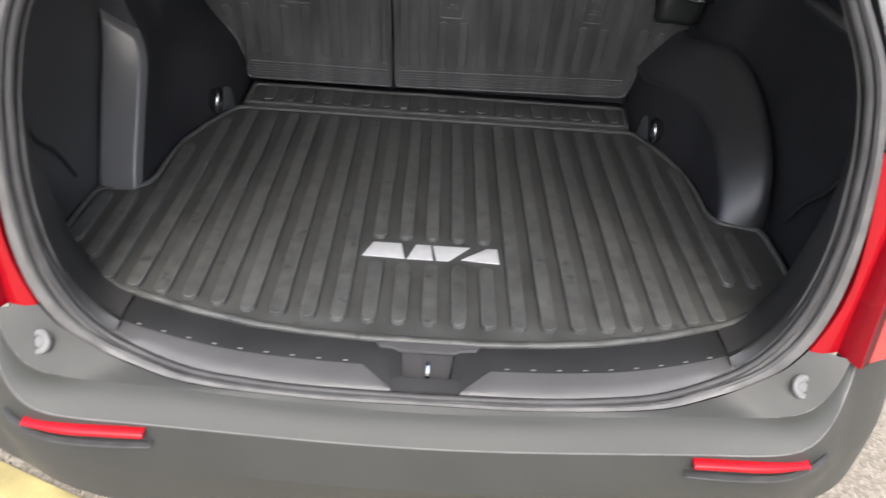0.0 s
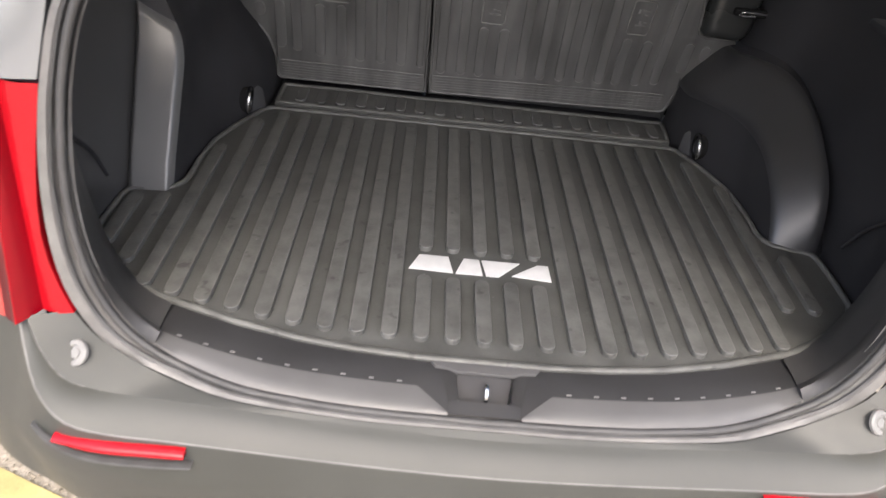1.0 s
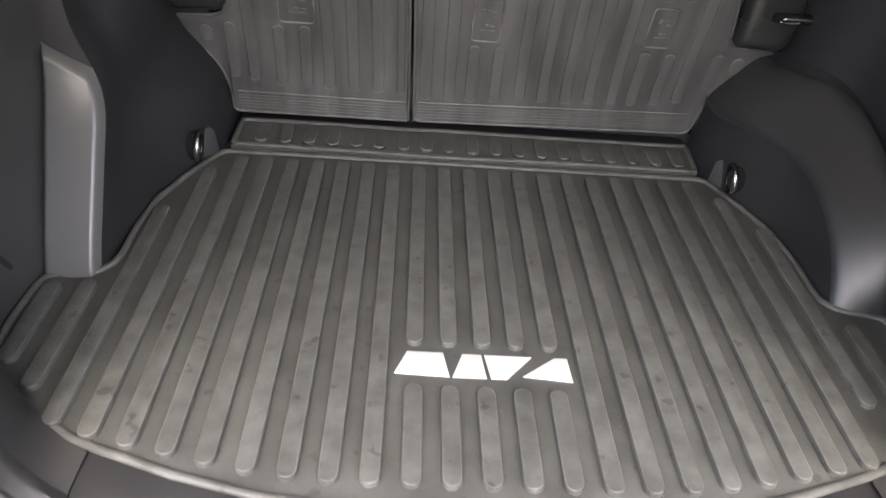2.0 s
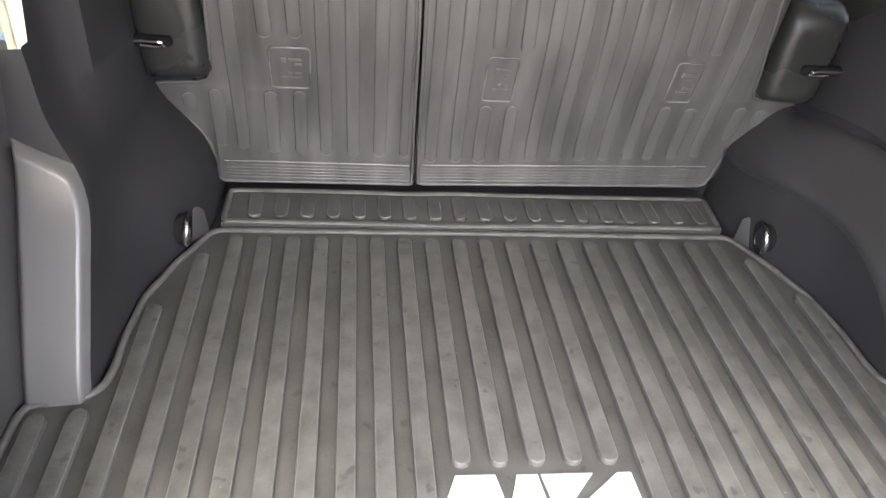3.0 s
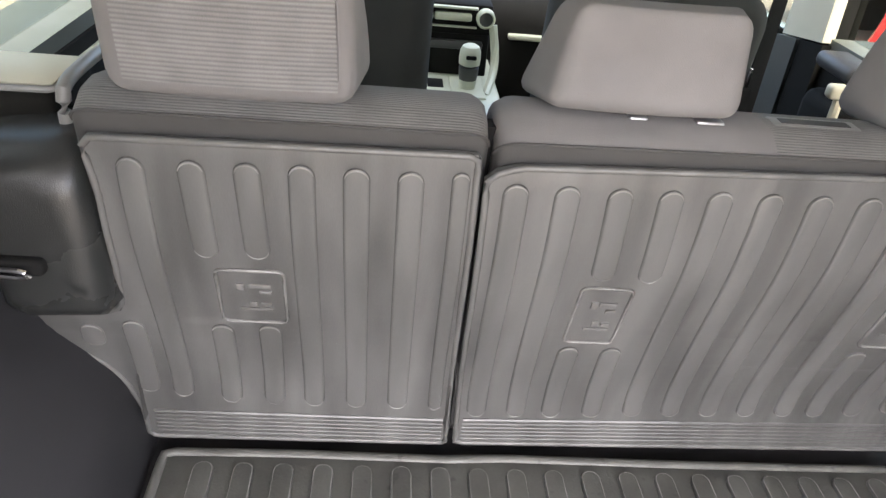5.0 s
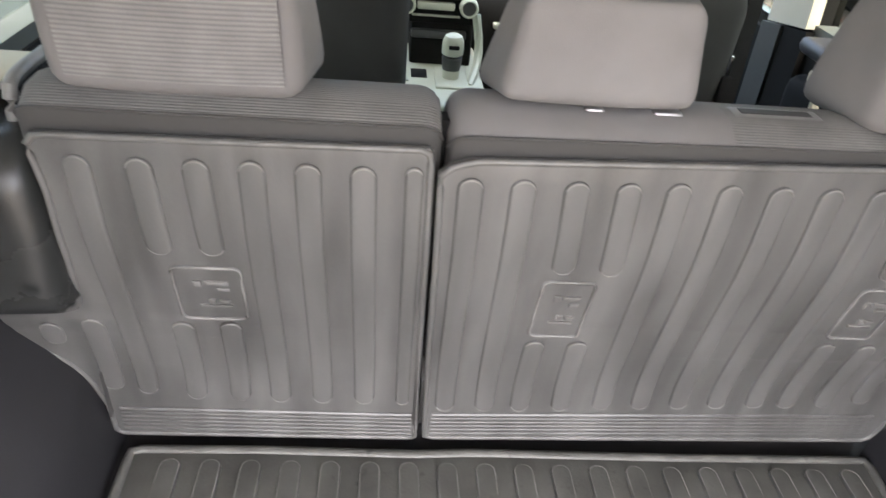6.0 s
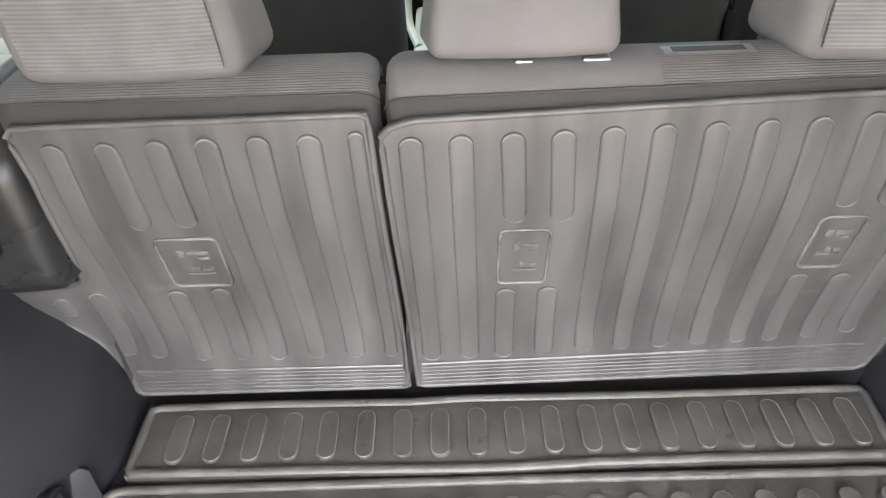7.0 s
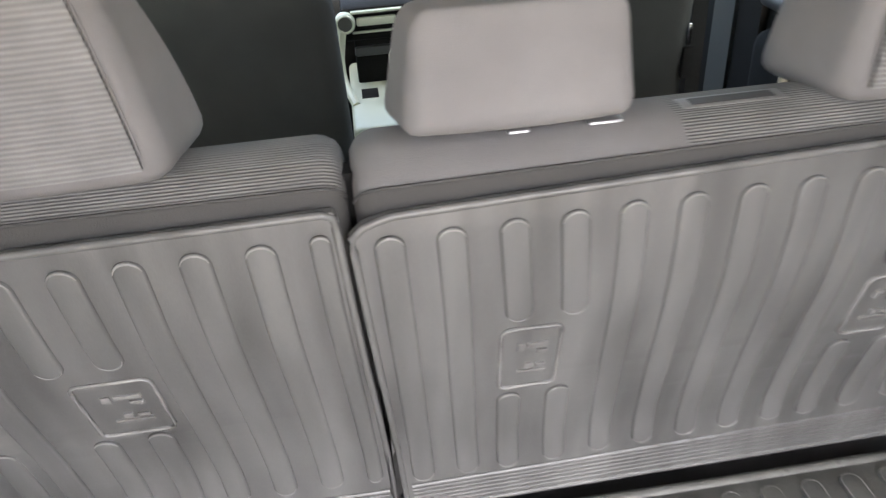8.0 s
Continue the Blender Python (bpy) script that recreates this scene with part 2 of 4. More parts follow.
            try:
                bm.faces.new(quad)
            except ValueError:
                pass
    return bm


def thick(bm, depth):
    """Gives a sheet a thickness, on the side away from its normals for a positive depth."""
    bmesh.ops.remove_doubles(bm, verts=bm.verts, dist=1e-5)
    bmesh.ops.recalc_face_normals(bm, faces=bm.faces)
    bmesh.ops.solidify(bm, geom=bm.faces[:], thickness=depth)
    return bm


def tube(path, radius, sides=8, closed=False, squash=1.0):
    path = [Vector(p) for p in path]
    n, rows = len(path), []
    for i, p in enumerate(path):
        a = path[(i - 1) % n] if closed or i else path[0]
        b = path[(i + 1) % n] if closed or i < n - 1 else path[-1]
        d = (b - a).normalized()
        u = d.cross(Vector((0, 0, 1)))
        u = u.normalized() if u.length > 0.05 else d.cross(Vector((0, 1, 0))).normalized()
        w = u.cross(d)
        rows.append([p + radius * (math.cos(2 * math.pi * k / sides) * u + squash * math.sin(2 * math.pi * k / sides) * w) for k in range(sides)])
    bm = sheet(rows, close_u=closed, close_v=True)
    if not closed:
        for row in (bm.verts[:sides], bm.verts[-sides:]):
            bm.verts.ensure_lookup_table()
            try:
                bm.faces.new(list(row))
            except (ValueError, TypeError):
                pass
    bmesh.ops.recalc_face_normals(bm, faces=bm.faces)
    return bm


def block(x0, x1, y0, y1, z0, z1, round_=0.004, segments=2):
    bm = bmesh.new()
    bmesh.ops.create_cube(bm, size=1)
    for v in bm.verts:
        v.co = (x0 + (v.co.x + 0.5) * (x1 - x0), y0 + (v.co.y + 0.5) * (y1 - y0), z0 + (v.co.z + 0.5) * (z1 - z0))
    if round_:
        bmesh.ops.bevel(bm, geom=bm.edges[:], offset=round_, segments=segments, affect="EDGES", profile=0.5)
    return bm


def plate(outline, depth, bevel=0.0, cuts=0):
    """A flat plate in x and y, from z = -depth to 0, with its upper edge rounded. cuts: strips across y."""
    bm = bmesh.new()
    f = bm.faces.new([bm.verts.new((x, y, 0)) for x, y in outline])
    f.normal_update()
    if f.normal.z < 0:
        f.normal_flip()
    if cuts:
        ys = [p[1] for p in outline]
        for k in range(1, cuts):
            y = min(ys) + (max(ys) - min(ys)) * k / cuts
            bmesh.ops.bisect_plane(bm, geom=bm.verts[:] + bm.edges[:] + bm.faces[:], plane_co=(0, y, 0), plane_no=(0, 1, 0))
    top = bm.faces[:]
    got = bmesh.ops.extrude_face_region(bm, geom=top)
    for v in got["geom"]:
        if isinstance(v, bmesh.types.BMVert):
            v.co.z -= depth
    bmesh.ops.recalc_face_normals(bm, faces=bm.faces)
    if bevel:
        rim = [e for e in bm.edges if len(e.link_faces) == 2 and all(abs(v.co.z) < 1e-6 for v in e.verts)
               and abs(e.link_faces[0].normal.z - e.link_faces[1].normal.z) > 0.5]
        bmesh.ops.bevel(bm, geom=rim, offset=bevel, segments=2, affect="EDGES", profile=0.6)
    return bm


def capsule(x0, y0, x1, y1, width, height, narrow=0.7, ends=6, cuts=1, bead=0.0):
    """A raised rib with round ends between two points of a plane: its foot at z = 0, its flat top at z = height."""
    d = Vector((x1 - x0, y1 - y0, 0)).normalized()
    s = Vector((-d.y, d.x, 0))
    loops = []
    edge = [(width / 2, -0.002), (width / 2, 0.25 * height), (width / 2 * (0.5 + narrow / 2), 0.85 * height), (width / 2 * narrow, height)]
    if bead:
        turn = [0, .3, .6, .9, 1.2, math.pi / 2]
        edge = [(width / 2, -0.002)] + [(width / 2 - bead * (1 - math.cos(a)), max(0, height - bead) + min(bead, height) * math.sin(a)) for a in turn]
    for r, z in edge:
        a, b = Vector((x0, y0, z)) + d * width / 2, Vector((x1, y1, z)) - d * width / 2
        ring = [b + r * (math.sin(math.pi * k / ends) * d - math.cos(math.pi * k / ends) * s) for k in range(ends + 1)]
        ring += [b + r * s + (a - b) * k / cuts for k in range(1, cuts)]
        ring += [a + r * (-math.sin(math.pi * k / ends) * d + math.cos(math.pi * k / ends) * s) for k in range(ends + 1)]
        ring += [a - r * s + (b - a) * k / cuts for k in range(1, cuts)]
        loops.append(ring)
    bm = sheet(loops, close_v=True)
    bm.verts.ensure_lookup_table()
    n = len(loops[0])
    last = bm.verts[-n:]
    e = ends + 1
    if cuts > 1:
        right = last[e:e + cuts - 1]
        left = last[2 * e + cuts - 1:]
        left = left[::-1]
        bm.faces.new(last[:e] + [right[0], left[0]])
        for k in range(cuts - 2):
            bm.faces.new([left[k], right[k], right[k + 1], left[k + 1]])
        bm.faces.new([left[-1], right[-1]] + last[e + cuts - 1:2 * e + cuts - 1])
    else:
        bm.faces.new(last)
    bmesh.ops.recalc_face_normals(bm, faces=bm.faces)
    return bm


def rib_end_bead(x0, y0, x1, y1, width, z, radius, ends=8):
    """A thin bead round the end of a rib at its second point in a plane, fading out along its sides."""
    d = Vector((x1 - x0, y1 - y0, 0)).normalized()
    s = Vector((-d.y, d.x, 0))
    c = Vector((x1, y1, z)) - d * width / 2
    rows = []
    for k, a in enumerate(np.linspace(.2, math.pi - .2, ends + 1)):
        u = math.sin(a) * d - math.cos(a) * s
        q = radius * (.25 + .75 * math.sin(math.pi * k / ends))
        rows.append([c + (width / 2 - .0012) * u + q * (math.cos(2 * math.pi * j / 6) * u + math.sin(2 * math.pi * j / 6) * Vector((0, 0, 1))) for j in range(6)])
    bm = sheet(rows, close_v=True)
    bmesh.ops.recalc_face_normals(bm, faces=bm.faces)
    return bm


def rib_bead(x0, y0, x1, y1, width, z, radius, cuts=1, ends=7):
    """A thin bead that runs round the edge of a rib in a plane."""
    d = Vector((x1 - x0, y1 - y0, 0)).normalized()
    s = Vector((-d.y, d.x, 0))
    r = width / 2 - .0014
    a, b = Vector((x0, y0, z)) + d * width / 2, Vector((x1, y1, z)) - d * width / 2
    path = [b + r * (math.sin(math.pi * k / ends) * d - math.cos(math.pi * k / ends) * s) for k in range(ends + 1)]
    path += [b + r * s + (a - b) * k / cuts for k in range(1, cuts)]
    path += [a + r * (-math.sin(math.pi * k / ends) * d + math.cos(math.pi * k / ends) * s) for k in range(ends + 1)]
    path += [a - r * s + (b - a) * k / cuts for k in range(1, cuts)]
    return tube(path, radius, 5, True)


def join(*bms):
    """One bmesh out of several."""
    out = bms[0]
    for b in bms[1:]:
        m = bpy.data.meshes.new("join")
        b.to_mesh(m)
        out.from_mesh(m)
        b.free()
        bpy.data.meshes.remove(m)
    return out


def mesh_of(name, bm, mat, sharp=38):
    me = bpy.data.meshes.new(name)
    bm.to_mesh(me)
    bm.free()
    me.materials.append(mat)
    me.shade_smooth()
    me.set_sharp_from_angle(angle=radians(sharp))
    return me


def part(name, bm, mat, parent, label="", sharp=38):
    ob = new(name, mesh_of(name, bm, mat, sharp))
    ob.parent = parent
    if parent.type == "EMPTY":
        ob.matrix_parent_inverse = Matrix.Translation(-parent.location)
    if label:
        tagged(ob, label)
    return ob


def thing(name, label, category, group="", at=(0, 0, 0), kind=""):
    ob = new(name)
    ob.location = at
    ob.empty_display_size = 0.05
    return tagged(ob, label, category, group, kind)


def structure(name, bm, mat, label, category, sharp=38):
    return tagged(new(name, mesh_of(name, bm, mat, sharp)), label, category, kind="structure")


SIDES = (-1, 1)


def flip(bm, s):
    """Mirrors a right-hand mesh to the left for s = -1."""
    if s < 0:
        for v in bm.verts:
            v.co.x = -v.co.x
        bmesh.ops.reverse_faces(bm, faces=bm.faces)
    return bm

# ---------------------------------------------------------------- ground
GROUND = -0.74
structure("ground", plate([(-60, -60), (60, -60), (60, 60), (-60, 60)], 0.05), PAVING,
          "pale washed concrete paving with small mixed stones", "ground").location.z = GROUND

# painted kerb strip in two lengths with an open joint between them
for a, b in ((-0.9, 0.992), (1.005, 2.4)):
    k = block(a, b, 0.0, 0.155, 0.0, 0.02, 0.008)
    ob = structure("kerb", k, YELLOW, "low concrete kerb painted yellow, worn and faded, on the paving", "kerb")
    ob.matrix_world = pose(-0.07, 0.02, GROUND, 0, 0, 158.4)

# loose grit on the paving beside the kerb
grit = bmesh.new()
rng = np.random.default_rng(4)
for k in range(1500):
    u, w, r = rng.uniform(-.6, 2.0), -abs(rng.normal(0, .09)) - .01, rng.uniform(.0015, .0055)
    p = pose(-0.07, 0.02, 0, 0, 0, 158.4) @ Vector((u, w, r * .4))
    vs = [grit.verts.new((p.x + r * a * rng.uniform(.7, 1.3), p.y + r * b * rng.uniform(.7, 1.3), p.z + r * c)) for a, b, c in ((1, 0, 0), (0, 1, 0), (-1, 0, 0), (0, -1, 0), (.2, .1, .9))]
    for i in range(4):
        grit.faces.new([vs[i], vs[(i + 1) % 4], vs[4]])
grit_ob = tagged(new("grit", mesh_of("grit", grit, PAVING)), "loose brown grit on the paving beside the kerb", "gravel", kind="stuff")
grit_ob.location.z = GROUND

# ---------------------------------------------------------------- red car parked alongside
def red_car():
    ob = thing("parked_car", "red car parked alongside on the paving", "car", at=(2.9, 5.7, GROUND))
    body = [[(x, y, GROUND + z) for x, z in smooth_line([(2.10, .22), (2.02, .45), (2.03, .70), (2.10, .92), (2.9, .95), (3.70, .92), (3.77, .70), (3.78, .45), (3.70, .22)], 26)] for y in np.linspace(3.70, 7.80, 14)]
    for k, row in enumerate(body):
        q = abs(k - 6.5) / 6.5
        for i, (x, y, z) in enumerate(row):
            row[i] = (2.9 + (x - 2.9) * (1 - .12 * q ** 5), y, GROUND + .22 + (z - GROUND - .22) * (1 - .22 * q ** 3))
    part("body", thick(sheet(body), .02), RED_PAINT, ob, "glossy red body")
    cabin = [[(2.9 + side * (.74 - .16 * h), y0 + (y1 - y0) * h, GROUND + .92 + .52 * math.sin(h * 1.5708)) for h in (0, .25, .5, .75, 1)] for side, y0, y1 in ((-1, 4.3, 4.8), (-1, 7.0, 6.4), (1, 7.0, 6.4), (1, 4.3, 4.8), (-1, 4.3, 4.8))]
    part("cabin_glass", sheet(cabin), DASH, ob, "dark tinted cabin windows")
    part("roof", block(2.33, 3.47, 4.75, 6.45, GROUND + 1.42, GROUND + 1.47, .02, 3), RED_PAINT, ob)
    for x in (2.12, 3.50):
        for y in (4.50, 7.05):
            rows = [[(x + w, y + r * math.cos(2 * math.pi * k / 28), GROUND + .32 + r * math.sin(2 * math.pi * k / 28)) for k in range(28)] for r, w in ((.05, .0), (.20, .0), (.22, -.02), (.31, -.02), (.325, .02), (.325, .18), (.31, .2), (.05, .2))]
            part("wheel", sheet(rows, close_v=True), TYRE, ob, "black tyre")
    # it stands crosswise, its tail towards the SUV
    ob.location, ob.rotation_euler = (5.10, 6.00, GROUND), (0, 0, radians(-90))
    return ob


red_car()

# ---------------------------------------------------------------- the car's outside
car = thing("suv", "silver compact SUV with black bumper and open tailgate, parked on concrete", "car", at=(0, 1.6, GROUND))

EDGE_A = [(0, -.019, -.030), (.16, -.018, -.030), (.33, -.003, -.030), (.42, .018, -.020), (.47, .026, .002), (.52, .037, .030), (.546, .046, .062)]
EDGE_B = [(0, -.026, -.038), (.16, -.023, -.037), (.33, -.012, -.034), (.44, -.009, -.029), (.50, -.011, -.022), (.545, -.014, .000), (.575, .002, .032), (.598, .028, .062)]
EDGE_C = [(0, -.058, -.075), (.16, -.055, -.074), (.39, -.046, -.070), (.483, -.045, -.066), (.532, -.042, -.059), (.560, -.034, -.045), (.583, -.017, -.020), (.597, .004, .020), (.610, .032, .058)]
FACE_TOP = EDGE_C + [(.66, .055, .060), (.72, .105, .060), (.775, .19, .060), (.83, .36, .060)]
FACE_MID = [(0, -.074, -.150), (.16, -.070, -.150), (.39, -.056, -.148), (.483, -.050, -.145), (.545, -.040, -.140), (.59, -.025, -.135), (.625, -.005, -.130), (.65, .015, -.120), (.685, .035, -.110), (.725, .070, -.110), (.765, .13, -.115), (.795, .22, -.120), (.83, .37, -.125)]
FACE_LOW = [(0, -.050, -.284), (.16, -.047, -.282), (.39, -.033, -.273), (.483, -.027, -.268), (.545, -.014, -.264), (.59, .002, -.261), (.625, .020, -.258), (.662, .034, -.255), (.70, .054, -.252), (.742, .090, -.250), (.78, .150, -.250), (.808, .235, -.252), (.835, .37, -.255)]
FACE_END = [(x * .97, y + .14, z - .09) for x, y, z in FACE_LOW]


def curve(half, n=65):
    return smooth_line(mirrored(half), n)


bm = bmesh.new()
rows_top = [curve(EDGE_A), curve(EDGE_B)]
mid = rows_top[1] * 0.5 + curve(EDGE_C) * 0.5
mid[:, 1] += 0.004
rows_face = [curve(FACE_TOP, 97), curve(FACE_MID, 97), curve(FACE_LOW, 97), curve(FACE_END, 97)]


def between(a, b, k, bow=0.0):
    return [a + (b - a) * t + np.array([0, -bow * 4 * t * (1 - t), 0]) for t in np.linspace(0, 1, k)]


shelf = between(rows_top[0], rows_top[1], 4) + between(rows_top[1], curve(EDGE_C), 6, -0.005)[1:]
face = between(rows_face[0], rows_face[1], 5, 0.001) + between(rows_face[1], rows_face[2], 5, 0.002)[1:] + between(rows_face[2], rows_face[3], 4, 0.004)[1:]
inner = [rows_top[0] + np.array([0, 0.004, -0.05]), rows_top[0] + np.array([0, 0.001, -0.006])]
bumper = part("rear_bumper", join(sheet(inner + shelf), sheet(face)), BUMPER, car, "unpainted dark grey plastic bumper with worn upper edge", 15)

# beads of worn plastic, their pale colour also standing for the creases' highlight
part("worn_edge", tube(curve(EDGE_C, 90) + np.array([0, .0012, -.001]), .0019, 6), WORN, bumper, "pale worn crease with painted highlight")
part("shelf_edge", tube(curve(EDGE_B, 90) + np.array([0, .001, -.001]), .0012, 6), WORN, bumper, "pale worn crease with painted highlight")
for s in SIDES:
    # red reflector in its slot, and the ledge below it
    line = smooth_line([(.387, -.062, -.079), (.44, -.061, -.080), (.50, -.059, -.081), (.562, -.047, -.083)], 16)
    w = np.interp(np.arange(16), [0, 1, 11, 15], [.0034, .0042, .0046, .0024])
    rows = []
    for p, h in zip(line, w):
        rows.append([(p[0], p[1] + 0.02, p[2] + h), (p[0], p[1] + 0.003, p[2] + h), (p[0], p[1], p[2] + h * .6), (p[0], p[1] - .001, p[2] - h * .6), (p[0], p[1] + .002, p[2] - h), (p[0], p[1] + .02, p[2] - h)])
    part("reflector", flip(sheet(rows), s), LENS, bumper, "red plastic reflector strip", 60)
    led = smooth_line([(.378, -.066, -.094), (.44, -.067, -.096), (.52, -.060, -.099), (.570, -.044, -.092), (.600, -.022, -.086)], 18)
    h = np.interp(np.arange(18), [0, 2, 14, 17], [.0004, .0010, .0017, .0004])
    rows = [[(p[0], p[1] + .008, p[2] + 1.4 * q), (p[0], p[1], p[2] + q), (p[0], p[1] - .001, p[2] - q), (p[0], p[1] + .02, p[2] - 3 * q)] for p, q in zip(led, h)]
    part("reflector_ledge", flip(sheet(rows), s), SEAL_SOFT, bumper, "narrow ledge below the reflector")
    # push fastener in the upper face
    prof = [(.0175, -.002), (.0175, .002), (.0155, .0038), (.011, .0038), (.0095, .0015), (.0075, .0015), (.0065, .0034), (.002, .0036)]
    rows = [[(r * math.cos(2 * math.pi * k / 24), r * math.sin(2 * math.pi * k / 24), z) for k in range(24)] for r, z in prof]
    bm = sheet(rows, close_v=True)
    bm.verts.ensure_lookup_table()
    bm.faces.new(bm.verts[-24:])
    bmesh.ops.recalc_face_normals(bm, faces=bm.faces)
    bmesh.ops.transform(bm, verts=bm.verts, matrix=Matrix.Translation((.536 * s, .012, .020)) @ Vector((.35 * s, -.72, .60)).to_track_quat("Z", "Y").to_matrix().to_4x4())
    part("bumper_fastener", bm, CLIP, bumper, "round grey push-in plastic fastener")

# tail lights: inner lens, dark fin and wrapped outer lens
LEVELS = (.060, .114, .172, .25, .352)
INNER_X = (.545, .566, .575, .571, .556)
BACK_Y = (.043, .053, .063, .077, .095)
for s in SIDES:
    inner_rows, flank_rows, fin_rows, outer_rows = [], [], [], []
    for z, x, y in zip(LEVELS, INNER_X, BACK_Y):
        k = (z - .06) / .292
        dip, crest, end = .585 + .020 * k, .604 + .009 * k, .623 + .008 * k
        tip = y - .030 + .012 * k
        inner_rows.append([(x, y + .03, z), (x, y, z), (x + .45 * (dip - x), y - .004, z), (dip, y + .002, z)])
        flank_rows.append([(dip, y + .002, z), (dip + .35 * (crest - dip), y - .012, z), (crest - .002, tip, z), (crest, tip - .001, z)])
        fin_rows.append([(crest, tip - .001, z), (crest + .003, tip + .001, z), (crest + .6 * (end - crest), y - .022 + .010 * k, z), (end, y - .018 + .008 * k, z)])
        outer_rows.append([(end, y - .018 + .008 * k, z), (end + .035, y - .004, z), (end + .080, y + .025, z), (end + .127, y + .085, z), (end + .155, y + .18, z), (end + .170, y + .30, z)])
    light = part("tail_light", flip(sheet([smooth_line(r, 9) for r in zip(*inner_rows)]), s), LENS, car, "red tail light lens with a projecting fin", 50)
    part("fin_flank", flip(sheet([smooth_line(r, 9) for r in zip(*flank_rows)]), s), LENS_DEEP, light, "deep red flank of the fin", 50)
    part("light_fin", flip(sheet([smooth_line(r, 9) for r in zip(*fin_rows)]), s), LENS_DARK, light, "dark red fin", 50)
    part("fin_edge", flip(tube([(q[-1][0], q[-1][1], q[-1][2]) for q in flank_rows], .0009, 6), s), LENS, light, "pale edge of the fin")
    part("outer_lens", flip(sheet([smooth_line(r, 9) for r in zip(*outer_rows)]), s), LENS_SHEEN, light, "glossy red lens wrapped round the corner, reflection painted pale", 50)
    for z, k in ((.060, 0), (.352, 1)):
        y, x = BACK_Y[-k], INNER_X[-k]
        dip, crest, end = .585 + .020 * k, .604 + .009 * k, .623 + .008 * k
        front = [(x, y, z), (dip, y + .002, z), (crest, y - .031 + .012 * k, z), (end, y - .018 + .008 * k, z), (end + .035, y - .004, z), (end + .075, y + .03, z), (end + .115, y + .09, z), (end + .155, y + .30, z)]
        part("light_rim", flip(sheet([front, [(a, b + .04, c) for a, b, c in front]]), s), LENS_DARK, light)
    # body corner above the light, and the two dark strips beside it
    lv = [(.357, .556, .094), (.45, .535, .112), (.55, .48, .135), (.66, .43, .165), (.80, .36, .205)]
    rows = [[(x, y + .03, z), (x, y, z), (x + .03, y - .006, z), (x + .054, y - .004, z), (x + .060, y + .004, z)] for z, x, y in lv]
    part("corner_panel", flip(sheet(rows), s), SILVER, car, "glossy silver painted body corner")
    rows = [[(x + .060, y + .004, z), (x + .066, y - .006, z), (x + .081, y - .004, z), (x + .084, y + .005, z)] for z, x, y in lv]
    part("pillar_strip", flip(sheet(rows), s), SILL_LIGHT, car, "grey plastic strip")
    rows = [[(x + .084, y + .005, z), (x + .087, y - .003, z), (x + .098, y + .003, z), (x + .106, y + .02, z), (x + .17, y + .14, z)] for z, x, y in lv]
    part("pillar_strip", flip(sheet(rows), s), BUMPER, car, "dark grey plastic strip")

# flange of the opening and its weather seal
FLANGE_OUT = [(0, -.019, -.029), (.16, -.018, -.029), (.33, -.003, -.028), (.42, .019, -.018), (.502, .036, .012), (.543, .046, .066), (.563, .057, .132), (.569, .071, .213), (.565, .085, .289), (.553, .097, .362), (.527, .112, .45), (.46, .130, .56), (.40, .158, .68), (.28, .19, .79), (0, .20, .83)]
FLANGE_IN = [(0, -.006, -.024), (.165, -.003, -.023), (.25, .004, -.022), (.33, .016, -.020), (.407, .040, -.012), (.462, .050, .018), (.500, .056, .070), (.524, .066, .136), (.535, .079, .216), (.533, .092, .292), (.524, .104, .365), (.498, .118, .45), (.435, .140, .56), (.375, .17, .68), (.26, .205, .775), (0, .215, .81)]
out_c = np.vstack([smooth_line([(-x, y, z) for x, y, z in FLANGE_OUT[::-1]], 70)[:-1], smooth_line(FLANGE_OUT, 70)[:-1]])
in_c = np.vstack([smooth_line([(-x, y, z) for x, y, z in FLANGE_IN[::-1]], 70)[:-1], smooth_line(FLANGE_IN, 70)[:-1]])
part("opening_flange", sheet([out_c, out_c + (in_c - out_c) * .35 + np.array([0, -.003, .002]), out_c + (in_c - out_c) * .5 + np.array([0, .008, 0]), in_c + np.array([0, .012, -.004])], close_v=True), FLANGE, car, "dusty painted edge of the boot opening", 50)
part("weather_seal", tube([Vector(p) for p in out_c + (in_c - out_c) * .80 + np.array([0, .000, .001])], .0055, 8, True), SEAL_SOFT, car, "dark grey rubber weather seal", 60)
part("inner_seal_lip", tube([Vector(p) for p in out_c + (in_c - out_c) * .42 + np.array([0, .001, .000])], .0030, 6, True), SEAL_SOFT, car, "thin dark rubber lip", 60)

# sill plate between seal and mat
MAT_REAR = [(0, .078, 0), (.09, .078, 0), (.18, .084, 0), (.265, .095, 0), (.36, .118, 0), (.455, .150, 0)]
SCUFF_IN = [(0, .050, -.007), (.09, .050, -.007), (.17, .053, -.007), (.265, .060, -.006), (.345, .073, -.004), (.43, .090, .000), (.462, .098, .004)]
SCUFF_OUT = [(0, -.006, -.022), (.165, -.003, -.021), (.25, .004, -.020), (.33, .016, -.018), (.407, .040, -.010), (.455, .056, .004)]


def at_x(half, x):
    p = np.array(half)
    return np.array([x, np.interp(abs(x), p[:, 0], p[:, 1]), np.interp(abs(x), p[:, 0], p[:, 2])])


